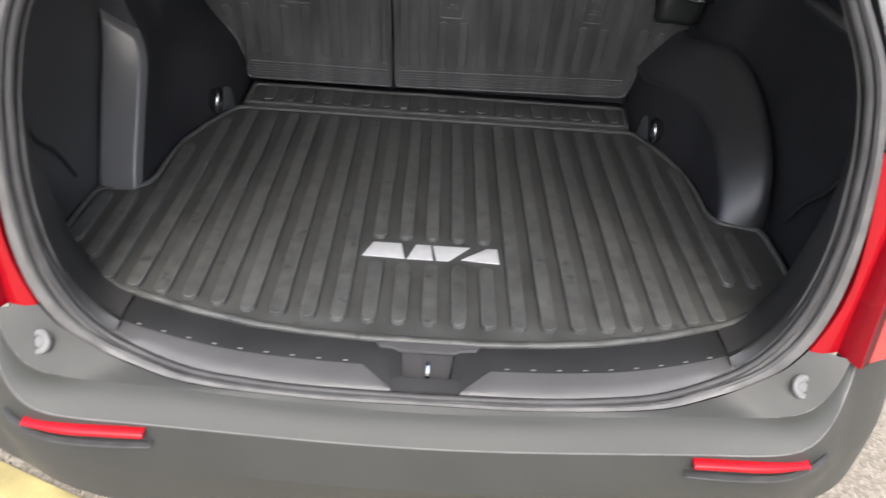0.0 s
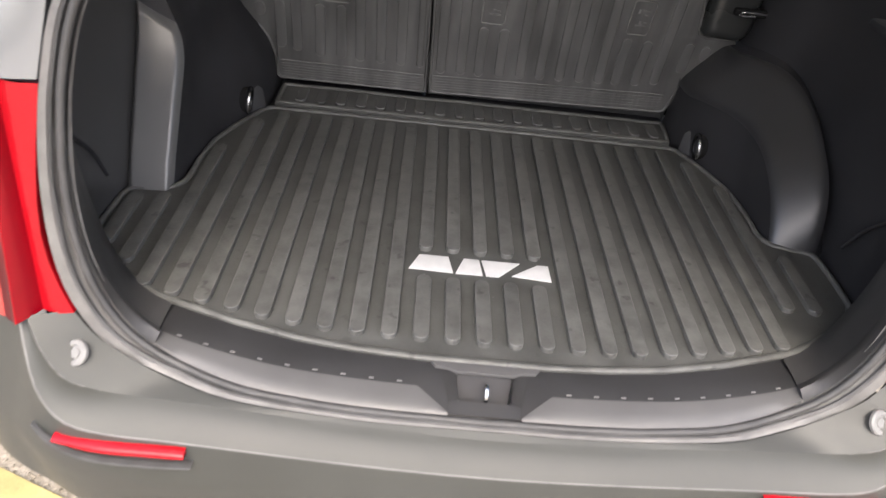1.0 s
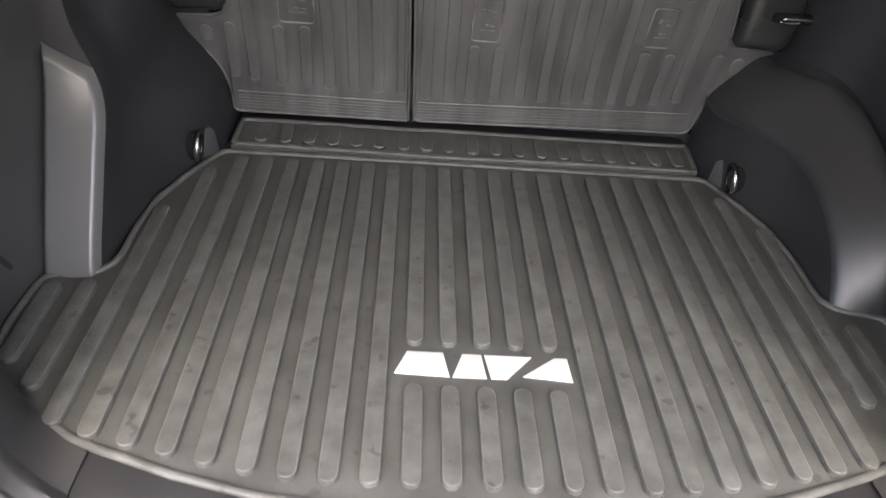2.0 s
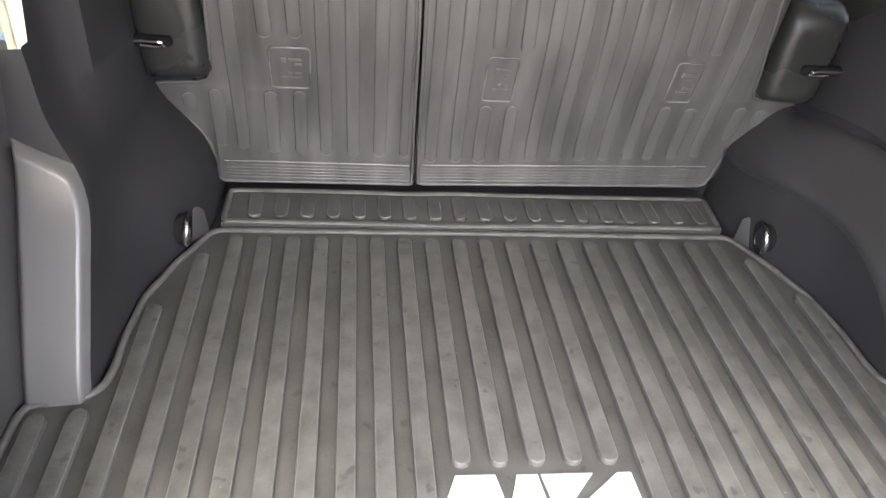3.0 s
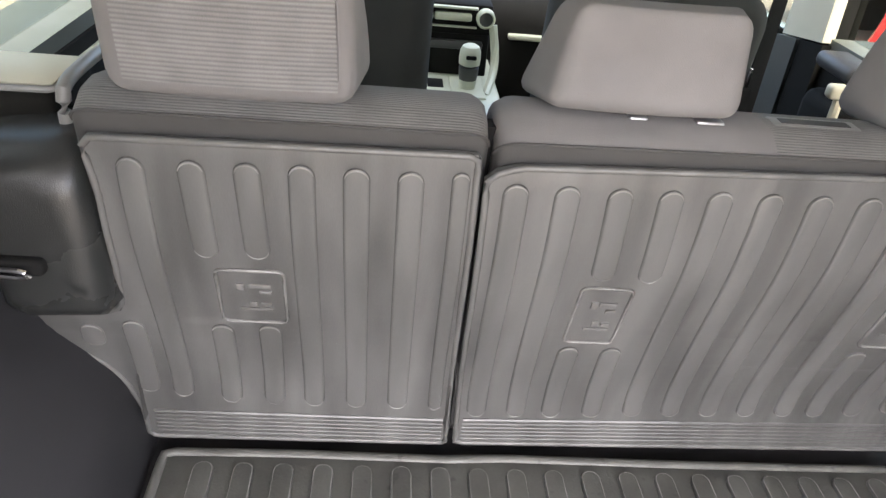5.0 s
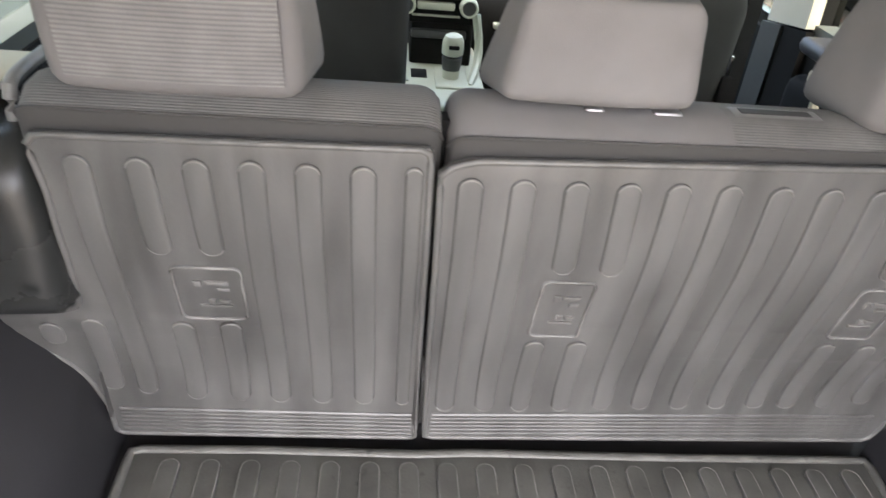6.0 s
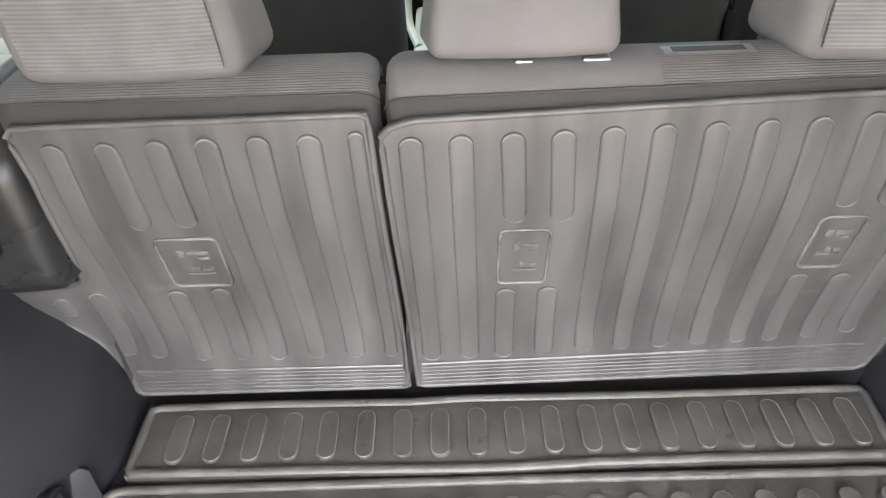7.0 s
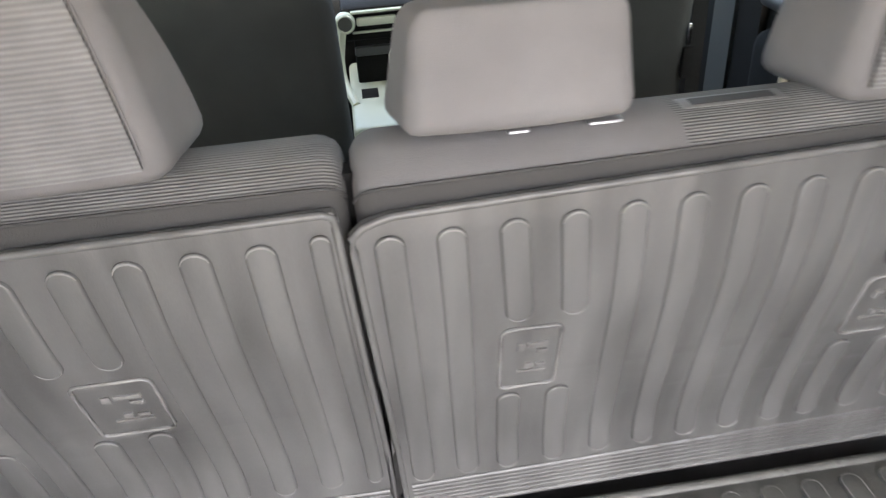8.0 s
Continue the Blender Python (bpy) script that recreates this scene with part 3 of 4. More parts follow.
for s in SIDES:
    rows_d, rows_w = [], []
    for x in np.concatenate([[.05, .07, .093], np.linspace(.11, .463, 24)]):
        a, b, c = at_x(smooth_line(MAT_REAR, 60), x), at_x(smooth_line(SCUFF_IN, 60), x), at_x(smooth_line(SCUFF_OUT, 60), x)
        top = a + np.array([0, .02, -.004])
        rows_d.append([top, (x, a[1] - .004, -.004), b * .5 + a * .5 + np.array([0, -.002, -.001]), b, b + (c - b) * .5 + np.array([0, 0, .001]), c + np.array([0, 0, -.003]), c + np.array([0, 0, -.03])])
        q = np.interp(x, [.05, .093], [.9, .27])
        e = b + (c - b) * q
        rows_w.append([e + np.array([0, .0005, -.001]), e + np.array([0, -.0015, .0035]), e + (c - e) * .5 + np.array([0, 0, .0045]), c + np.array([0, .003, .003]), c + np.array([0, 0, -.001])])
    plate_ob = part("sill_plate", flip(sheet(rows_d), s), SILL_DARK, car, "black grained plastic sill plate")
    # paler than the plate: the sloped band's sky reflection, put into its colour
    part("scuff_strip", flip(sheet(rows_w), s), SILL_LIGHT, plate_ob, "satin band along the sill plate, sky reflection painted pale")
    first = None
    for k in range(9):
        x = .118 + .0388 * k
        b = at_x(smooth_line(SCUFF_IN, 60), x) * .79 + at_x(smooth_line(SCUFF_OUT, 60), x) * .21
        slope = (at_x(SCUFF_IN, x + .01)[1] - at_x(SCUFF_IN, x)[1]) / .01
        if first is None:
            first = mesh_of("scuff_mark", block(-.0036, .0036, -.0009, .0009, -.001, .0015, .0004, 1), CLIP)
        m = new("scuff_mark", first)
        m.parent = plate_ob
        m.matrix_basis = pose(s * x, b[1] + .002, b[2] + .001, 0, 0, math.degrees(math.atan(slope)) * s)
# middle piece with the latch recess
bm = bmesh.new()
ring = [(-.052, .092, -.004), (.052, .092, -.004), (.052, .0, -.022), (-.052, .0, -.022)]
lip = [(-.041, .071, -.006), (.041, .071, -.006), (.036, .018, -.012), (-.036, .018, -.012)]
low = [(-.036, .036, -.034), (.036, .036, -.034), (.032, .026, -.042), (-.032, .026, -.042)]
bm = sheet([[Vector(p) for p in ring], [Vector(p) for p in lip], [Vector(p) for p in low]], close_v=True)
bm.verts.ensure_lookup_table()
bm.faces.new(bm.verts[-4:])
bmesh.ops.recalc_face_normals(bm, faces=bm.faces)
bmesh.ops.bevel(bm, geom=[e for e in bm.edges if not e.is_boundary], offset=.002, segments=2, affect="EDGES")
centre = part("latch_surround", bm, SILL_DARK, car, "black plastic recess for the tailgate latch")
part("latch_ramp", sheet([[(-.039, .0705, -.0045), (.039, .0705, -.0045)], [(-.035, .036, -.031), (.035, .036, -.031)]]), TRIM, centre, "dark sloping face of the recess")
part("latch_lip", plate([(-.078, .078), (.080, .078), (.072, .066), (.050, .064), (.040, .058), (-.040, .058), (-.050, .064), (-.070, .066)], .005, .0018), SILL_LIGHT, centre, "grey plastic lip").location = (0, 0, .002)
for s in SIDES:
    part("recess_cheek", flip(sheet([[(.043, .066, -.0035), (.036, .020, -.0105)], [(.060, .062, -.0035), (.050, .014, -.0125)]]), s), SEAL, centre, "black side of the recess")
ring = [(.002, .036 + .014 * math.cos(a), -.026 + .024 * math.sin(a)) for a in np.linspace(-.5, math.pi + .5, 14)]
part("striker", tube(ring, .0032, 8), CHROME, centre, "bright steel striker loop")
part("striker_base", block(-.016, .018, .030, .058, -.046, -.038, .002), SEAL, centre)

# trim that turns up from the sill to the pillars
OUTER = [(.455, .058, .002), (.475, .056, .028), (.503, .060, .074), (.526, .070, .138), (.536, .083, .216), (.534, .096, .292), (.522, .110, .37), (.496, .124, .45), (.43, .148, .56), (.37, .178, .68)]
CORNER_IN = [(.458, .146, .002), (.520, .186, .006), (.556, .208, .040), (.578, .216, .100), (.597, .225, .20), (.60, .235, .29), (.592, .245, .37), (.572, .255, .45), (.51, .27, .56), (.44, .29, .68)]
for s in SIDES:
    a, b = smooth_line(OUTER, 40), smooth_line(CORNER_IN, 40)
    rows = [a + (b - a) * t + np.array([0, -.006 * math.sin(math.pi * t), .004 * math.sin(math.pi * t)]) for t in (0, .08, .25, .5, .75, 1)]
    rows.append(b + np.array([.03, .02, -.01]))
    ct = part("corner_trim", flip(sheet(rows), s), CORNER, car, "dark grey grained plastic corner trim")
    wide = np.interp(np.arange(40), [0, 6, 16, 39], [.40, .36, .26, .16])[:, None]
    band = []
    for t in (0, .2, .4, .6, .8, 1):
        q = wide * t
        lift = .002 + .024 * t if t < 1 else -.001
        band.append(a + (b - a) * q + np.array([0, -.006, .004]) * np.sin(np.pi * q) + np.array([-.4, -.7, .6]) * lift)
    part("scuff_strip", flip(sheet(band), s), CORNER, ct, "raised band along the trim", 60)

# ---------------------------------------------------------------- cargo side trim
STATIONS = [(.600, .228), (.640, .262), (.642, .350), (.637, .452), (.634, .458), (.556, .466), (.5545, .484), (.549, .57), (.541, .67), (.516, .748), (.473, .850), (.464, .90), (.466, .985), (.470, 1.10)]
Z_ROWS = (-.012, .03, .07, .11, .15, .19, .22, .25, .28, .31, .35, .44)


def trim_point(k, z):
    """The side trim at a station of its plan and a height."""
    x, y = STATIONS[k]
    h = max(z, 0)
    if 3 <= k <= 6:
        y += .62 * min(h, .25) + .25 * max(0, h - .25)
        x += (.022 if k < 5 else -.012) * min(h, .25)
        if k >= 5:
            x += np.interp(h, [.21, .30, .40], [0, .046, .065])
    elif k == 7:
        y += .48 * min(h, .27)
        x += np.interp(h, [0, .2, .3, .4], [0, .018, .052, .07])
    elif k == 8:
        y += .24 * min(h, .25)
        x += np.interp(h, [0, .2, .3, .4], [0, .015, .048, .064])
    elif k >= 9:
        w = (.6, .9, 1, 1, 1)[k - 9]
        x += w * np.interp(h, [0, .10, .14, .175, .217, .3, .4], [0, .014, .036, .068, .084, .092, .095])
    return (x, y, z)


def boxed_arch(side):
    """The left-hand wheel arch: an upright satin pillar with a rounded shoulder, and the lined wall beside it."""
    cols = [[trim_point(k, z) for z in Z_ROWS[:-1] + ((.385 if k <= 6 else .44 if k < 12 else .372),)] for k in range(len(STATIONS))]
    fine = [smooth_line(c, 30) for c in cols]
    # paler material than the right-hand panel: the light on this side, painted in
    part("rear_panel", flip(sheet(fine[:5]), -1), CORNER, side, sharp=40)
    high_out, high_in = .285, .250

    def arch_at(u, z):
        a, b = [np.array([np.interp(z, c[:, 2], c[:, d]) for d in (0, 1)]) for c in (fine[4], fine[5])]
        x, y = a + (b - a) * u
        return np.array([x, y, z])
    spread_u = np.concatenate([np.linspace(0, .24, 9), np.linspace(.32, .68, 4), np.linspace(.76, 1, 9)])
    spread_v = np.concatenate([np.linspace(0, .70, 8), np.linspace(.75, .90, 4), np.linspace(.915, 1, 12)])
    face_rows, top_rows = [], []
    for u in spread_u:
        top = high_out + (high_in - high_out) * u
        row = []
        for v in spread_v:
            side_gap, top_gap = min(u, 1 - u) * .08, (1 - v) * top
            out = math.sin(min(1, side_gap / .011) * 1.5708) * math.sin(min(1, top_gap / .020) * 1.5708)
            row.append(arch_at(u, -.012 + v * (top + .012)) + np.array([0, -.014, .005]) * out)
        face_rows.append(row)
        top_rows.append([arch_at(u, top + (.383 - top) * v) for v in np.linspace(0, 1, 14)])
    # same plastic as the right-hand band, painted paler as if lit
    part("pillar_face", flip(sheet(face_rows), -1), LIT_PILLAR, side, "satin plastic face of the wheel arch, painted pale as lit", 70)
    part("arch_top", flip(sheet(top_rows), -1), TRIM, side, sharp=60)
    part("arch_panel", flip(sheet(fine[5:]), -1), TRIM, side, "black lined wheel arch wall", 40)


# plan of the right-hand arch: foot of the wall, its upper edge, the crest of the band, and the wall above
ARCH_FOOT = [(.553, .469, -.012), (.551, .500, -.012), (.549, .552, -.012), (.546, .622, -.012), (.536, .69, -.012), (.513, .755, -.012), (.480, .83, -.012), (.464, .90, -.012), (.466, .985, -.012)]
ARCH_EDGE = [(.553, .470, -.010), (.554, .498, .030), (.555, .545, .074), (.553, .618, .112), (.545, .69, .127), (.524, .755, .132), (.490, .83, .126), (.476, .90, .112), (.477, .985, .105)]
ARCH_CREST = [(.636, .452, -.010), (.638, .470, .055), (.640, .510, .115), (.639, .575, .163), (.634, .675, .209), (.617, .765, .232), (.580, .84, .232), (.557, .91, .222), (.553, .985, .218)]
ARCH_WALL = [(.652, .462, 0), (.654, .49, 0), (.656, .53, 0), (.658, .60, 0), (.652, .69, 0), (.634, .77, 0), (.600, .84, 0), (.580, .91, 0), (.572, .985, 0)]


def rounded_arch(side):
    """The right-hand wheel arch: a satin band that bends over the wheel, above a lined wall and below a recessed one."""
    n = 56
    foot, edge, crest, wall = [smooth_line(c, n) for c in (ARCH_FOOT, ARCH_EDGE, ARCH_CREST, ARCH_WALL)]
    part("rear_panel", sheet([[(x + .012 * max(0, z), y, z) for z in np.linspace(-.012, .40, 12)] for x, y in ((.600, .228), (.640, .262), (.648, .35), (.651, .44), (.652, .462))]), TRIM, side, sharp=50)
    part("arch_panel", sheet([[f + (e - f) * t for t in np.linspace(0, 1, 8)] for f, e in zip(foot, edge)]), TRIM, side, "black lined wheel arch wall", 60)
    along = np.gradient(edge + crest, axis=0)
    rows = []
    for e, c, a in zip(edge, crest, along):
        across = c - e
        up = np.cross(across, a)
        up = up / np.linalg.norm(up)
        if up[2] < 0:
            up = -up
        reach = np.linalg.norm(across)
        rows.append([e + across * v + up * .010 * (1 - math.exp(-min(v, 1 - v) * reach / .009)) for v in np.concatenate([np.linspace(0, .35, 9), np.linspace(.45, .65, 3), np.linspace(.72, 1, 9)])])
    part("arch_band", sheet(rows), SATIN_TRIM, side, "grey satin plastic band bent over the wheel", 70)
    rows = []
    for c, w in zip(crest, wall):
        foot_of_wall = np.array([w[0], w[1], c[2] + .010])
        rows.append([c, c * .6 + foot_of_wall * .4 + np.array([0, 0, -.001]), foot_of_wall] + [(w[0] + .01 * t, w[1], c[2] + .010 + (np.interp(w[1], [.86, .92], [.43, .375]) - c[2]) * t) for t in (.05, .15, .3, .5, .75, 1)])
    part("upper_panel", sheet(rows), TRIM, side, "dark grey plastic panel above the wheel arch", 40)


for s in SIDES:
    side = thing("cargo_side_trim", "black grained plastic wheel arch trim beside the cargo mat", "trim panel", "cargo side trims", at=(s * .6, .6, -.012))
    if s > 0:
        rounded_arch(side)
    else:
        boxed_arch(side)
    # upper pillar cover beside the seat
    up = []
    for z, y0, x0 in ((.43, .735, .622), (.50, .735, .615), (.58, .74, .60), (.70, .76, .56), (.86, .79, .50)):
        up.append([(x0 + .06, y0 - .01, z), (x0, y0, z), (x0 - .008, y0 + .04, z), (x0 - .012, .84, z), (x0 + .006, .880, z), (x0 + .06, .895, z)])
    part("pillar_cover", flip(sheet(up), s), TRIM, side, "black plastic pillar cover")
    part("window_ledge", flip(block(.632, .76, .20, .60, .385, .402, .006), s), TRIM, side)
    # tie-down: angled bracket, dark cup and bright hinged loop
    bracket = plate([(-.017, -.034), (.015, -.034), (.016, .012), (.008, .024), (-.008, .024), (-.016, .016)], .008, .003)
    bmesh.ops.transform(bracket, verts=bracket.verts, matrix=look((.482, .826, .030), (.482 + .62, .826 + .75, .030 - .25)))
    tie = part("tie_down", flip(bracket, s), SILL_DARK, side, "dark plastic tie-down with a bright loop")
    cup = [[(.494 + d, .794 + r * .021 * math.cos(a), .036 + r * .028 * math.sin(a)) for a in np.linspace(0, 2 * math.pi, 24, endpoint=False)] for d, r in ((.040, 1.0), (.000, 1.0), (.002, .90), (.010, .80), (.013, .3))]
    part("cup", flip(sheet(cup, close_v=True), s), BELT, tie, "black rounded cup")
    loop = [(.492 - .003 * math.sin(a), .794 + .0205 * math.cos(a), .036 + .0275 * math.sin(a)) for a in np.linspace(0, 2 * math.pi, 28, endpoint=False)]
    part("loop", flip(tube(loop, .0046, 10, True, .9), s), GLOSS_BLACK, tie, "glossy black loop")
    rows = []
    for a in np.linspace(.66 * math.pi, 1.36 * math.pi, 12):
        c = Vector((.490 - .003 * math.sin(a), .792 + .0205 * math.cos(a), .036 + .0275 * math.sin(a)))
        q = .0062 * math.sin(math.pi * (a - .60 * math.pi) / (.82 * math.pi))
        rows.append([c + Vector((q * math.cos(b), q * math.sin(b) * math.cos(a), q * math.sin(b) * math.sin(a))) for b in np.linspace(0, 2 * math.pi, 10, endpoint=False)])
    part("ring", flip(sheet(rows, close_v=True), s), CHROME, tie, "bright metal face of the loop")
    # shallow pocket edge in the rear part of the wall
    part("pocket_edge", flip(tube(smooth_line([(.641, .40, .055), (.640, .36, .12), (.639, .31, .17), (.637, .285, .21)], 14), .004, 6), s), TRIM, side)

# padded bolsters at the ends of the seat back, each with a bright strap hook
for s in SIDES:
    pad = thing("seat_side_bolster", "dark grey plastic bolster with bright hook beside seat back", "trim panel", "seat bolsters", at=(s * .5, .93, .25))
    rows = []
    wide = .018 if s > 0 else .002
    for y, inset in ((.985, .0), (.930, .0), (.914, .002), (.905, .007), (.900, .013), (.897, .020), (.896, .030)):
        a = inset
        loop = [(.453 + a, .250 + a), (.461 + a, .240 + a), (.542 - a, .236 + a), (.556 - a, .250 + a), (.566 - a, .33), (.568 - a, .396 - a), (.556 - a, .412 - a), (.476 + a, .418 - a), (.462 + a, .410 - a), (.454 + a, .34)]
        rows.append([Vector((x + wide, y + .02 * max(0, z - .38) / .04 + .006, z)) for x, z in straight_line(loop + loop[:1], 40)[:-1]])
    bm = sheet(rows, close_v=True)
    bm.verts.ensure_lookup_table()
    bm.faces.new(bm.verts[-40:])
    bmesh.ops.recalc_face_normals(bm, faces=bm.faces)
    part("cushion", flip(bm, s), PAD_PLASTIC, pad)
    slot = part("slot", flip(block(.500 + wide, .572 + wide, .892, .91, .299, .316, .006, 3), s), BELT, pad, "black recessed slot")
    hook = smooth_line([(.570 + wide, .894, .308), (.530 + wide, .888, .310), (.514 + wide, .886, .310), (.510 + wide, .887, .305), (.520 + wide, .889, .302), (.545 + wide, .891, .303)], 18)
    part("hook", flip(tube(hook, .0026, 8), s), CHROME, slot, "bright metal hook")
    part("ledge_panel", flip(block(.508, .70, .984, 1.09, .30, .436, .014, 4), s), DASH, pad, "black plastic box below the side window")
    # pale slab on the dark box: the window's bright reflection, painted
    part("ledge_top", flip(block(.512, .70, .998, 1.080, .4345, .4385, .0015, 2), s), BEIGE, pad, "top of the box, window reflection painted pale")
    part("ledge_rim", flip(tube(smooth_line([(.70, .990, .436), (.60, .990, .436), (.52, .991, .436), (.507, .998, .436), (.506, 1.03, .436), (.507, 1.085, .436)], 30), .0034, 8), s), CLIP, pad, "grey rim of the box")
    part("latch_bezel", flip(tube(smooth_line([(.499, 1.00, .300), (.493, .983, .345), (.491, .970, .380), (.490, .967, .438), (.490, .982, .450), (.490, 1.04, .451), (.492, 1.09, .447)], 28), .0065, 10), s), CLIP, pad, "rounded grey plastic bezel")

# ---------------------------------------------------------------- cargo floor and mats
structure("cargo_floor", plate([(-.45, .12), (.45, .12), (.66, .27), (.66, 1.06), (-.66, 1.06), (-.66, .27)], .05), TRIM, "black carpeted cargo floor below the rubber mats", "floor").location.z = -.0095

mat = thing("cargo_mat", "dark grey ribbed rubber cargo mat with white emblem shapes", "mat", at=(0, .46, -.009))
HALF = MAT_REAR[:-1] + [(.455, .150, 0), (.486, .162, 0), (.53, .190, 0), (.575, .222, 0), (.620, .262, 0), (.636, .300, 0), (.638, .36, 0), (.637, .430, 0), (.630, .450, 0), (.600, .459, 0), (.566, .466, 0), (.549, .482, 0), (.543, .510, 0), (.544, .58, 0), (.537, .666, 0), (.511, .745, 0), (.470, .836, 0), (.458, .846, 0)]
right = [(x, y) for x, y, z in HALF]
outline = right + [(0, .8475)] + [(-x, y) for x, y in right[:0:-1]]
part("mat_sheet", plate(outline, .009, .002), RUBBER, mat)
rim_path = [Vector((x * .993, .46 + (y - .46) * .992, .0015)) for x, y in straight_line(outline + outline[:1], 260)[:-1]]
part("rim", tube(rim_path, .0062, 8, True, .75), RUBBER_RIB, mat, "raised rubber rim", 60)
PITCH = .0466
LOW = [.113, .113, .113, .113, .1135, .117, .123, .131, .141, .151, .162]
for n in range(-13, 13):
    k = abs(n)
    spans = [(LOW[k] if k < 11 else .262, .818 if k < 10 else .768)]
    if k <= 2:
        spans = [(.113, .266), (.342, .818)]
    if n == 11:
        spans = [(.263, .672)]
    if n == 12:
        spans = [(.262, .425)]
    if n == -11:
        spans = [(.178, .640)]
    if n == -12:
        spans = [(.232, .440)]
    if n == -13:
        spans = [(.275, .432)]
    for a, b in spans:
        rib = part("rib", capsule(n * PITCH, a, n * PITCH, b, .0236, .0088, .90, 8, 1, .0013), RUBBER_RIB, mat)
        # pale bead stands in for the glint along the rib's edge
        part("rib_edge", rib_bead(n * PITCH, a, n * PITCH, b, .0236, .0083, .0007), GLINT_RUBBER, rib, "pale bead, painted highlight of the rib edge", 75)
# emblem: four plain white shapes
for shape in ([(-.119, .290), (-.046, .287), (-.054, .331), (-.103, .331)],
              [(-.042, .287), (.003, .287), (-.002, .330), (-.028, .330)],
              [(.009, .287), (.030, .287), (.067, .330), (.002, .330)],
              [(.052, .293), (.118, .287), (.116, .330), (.098, .330)]):
    part("emblem_shape", plate(shape, .002, .0006), WHITE_PRINT, mat, "plain white raised shape").location = (0, 0, .0022)

lint = bmesh.new()
pick = random.Random(8)
for k in range(70):
    x, y, r, a = pick.uniform(-.45, .45), pick.uniform(.16, .80), pick.uniform(.0005, .0013), pick.uniform(0, 3)
    on_rib = abs((x / PITCH + .5) % 1 - .5) * PITCH < .0105
    z = .0090 if on_rib else .0006
    lint.faces.new([lint.verts.new((x + r * m * math.cos(a + t), y + r * m * math.sin(a + t), z)) for t, m in ((0, 1.6), (1.4, .7), (3.1, 1.5), (4.6, .8))])
tagged(new("lint", mesh_of("lint", lint, CLIP)), "tiny pale specks of dust on the rubber mat", "dust", kind="stuff")

gap_mat = thing("gap_mat", "narrow dark grey rubber mat bridging cargo floor and seat back", "mat", at=(0, .91, 0))
flap = [(-.446, .858), (-.2, .8565), (-.05, .8535), (.02, .854), (.10, .858), (.25, .859), (.449, .858), (.455, .861), (.464, .962), (.460, .969), (.2, .9675), (-.05, .970), (-.12, .966), (-.3, .969), (-.448, .967), (-.453, .962), (-.452, .860)]
part("mat_sheet", plate(flap, .016, .002), RUBBER, gap_mat).location = (0, 0, .007)
part("rim", tube([Vector((x * .99, .91 + (y - .91) * .93, .0085)) for x, y in straight_line(flap + flap[:1], 150)[:-1]], .0058, 8, True, .7), RUBBER_RIB, gap_mat, "raised rubber rim", 60)
for k in range(19):
    x = -.399 + .0456 * k
    rib = part("rib", capsule(x, .8735, x, .948, .0245, .0052, .80, 7, 1, .0030), RUBBER, gap_mat, sharp=75)
    rib.location = (0, 0, .007)
    # edge glint of the rib, painted as a pale bead
    part("rib_edge", rib_bead(x, .8735, x, .948, .0245, .0045, .0009), GLINT_RUBBER, rib, "pale bead, painted highlight of the rib edge", 75)


# ---------------------------------------------------------------- rubber covers on the seat backs
SEAT_PROFILE = [(-.02, .979), (.02, .978), (.06, .9755), (.09, .974), (.12, .972), (.155, .9645), (.2, .953), (.25, .939), (.3, .925), (.335, .917), (.37, .912), (.41, .908), (.45, .9045)]
PROFILE_Z, PROFILE_Y = np.array(SEAT_PROFILE).T
PROFILE_SLOPE = np.gradient(PROFILE_Y, PROFILE_Z)


def seat_y(z):
    """The rear face of the seat back: upright at the top, set in lower down, and flared out again at its foot."""
    i = int(np.clip(np.searchsorted(PROFILE_Z, z) - 1, 0, len(PROFILE_Z) - 2))
    h = PROFILE_Z[i + 1] - PROFILE_Z[i]
    t = (z - PROFILE_Z[i]) / h
    return ((1 + 2 * t) * (1 - t) ** 2 * PROFILE_Y[i] + t * (1 - t) ** 2 * h * PROFILE_SLOPE[i]
            + t * t * (3 - 2 * t) * PROFILE_Y[i + 1] + t * t * (t - 1) * h * PROFILE_SLOPE[i + 1])


def on_seat(bm, lift=0.0):
    """Lays a mesh drawn flat in x and y, with its height in z, on the seat back."""
    for v in bm.verts:
        u, w, h = v.co
        v.co = (u, seat_y(w) - h - lift, w)
    return bm


def seat_cover(label, outline, ribs, icons, band):
    cover = thing("seat_back_mat", label, "mat", "seat back mats", at=((outline[0][0] + band[1]) / 2, .96, .025))
    part("cover_sheet", on_seat(plate(outline, .007, .002, 40)), RUBBER_BACK, cover)
    path = straight_line(outline + outline[:1], 170)[:-1]
    centre_x, centre_z = (min(p[0] for p in outline) + max(p[0] for p in outline)) / 2, .24
    rim = [Vector((x + .0022 * np.sign(centre_x - x), seat_y(z) + .0005, z + .0018 * np.sign(centre_z - z))) for x, z in path]
    part("rim", tube(rim, .0034, 8, True), RUBBER_BACK_RIB, cover, "raised rubber rim", 60)
    for x0, z0, x1, z1, w in ribs:
        cuts = max(2, round(abs(z1 - z0) / .014))
        rib = part("rib", on_seat(capsule(x0, z0, x1, z1, w, .0014 if abs(x0) > .44 else .0032, .86, 8, cuts, .0014 if abs(x0) > .44 else .0034)), RUBBER_BACK_RIB, cover, sharp=75)
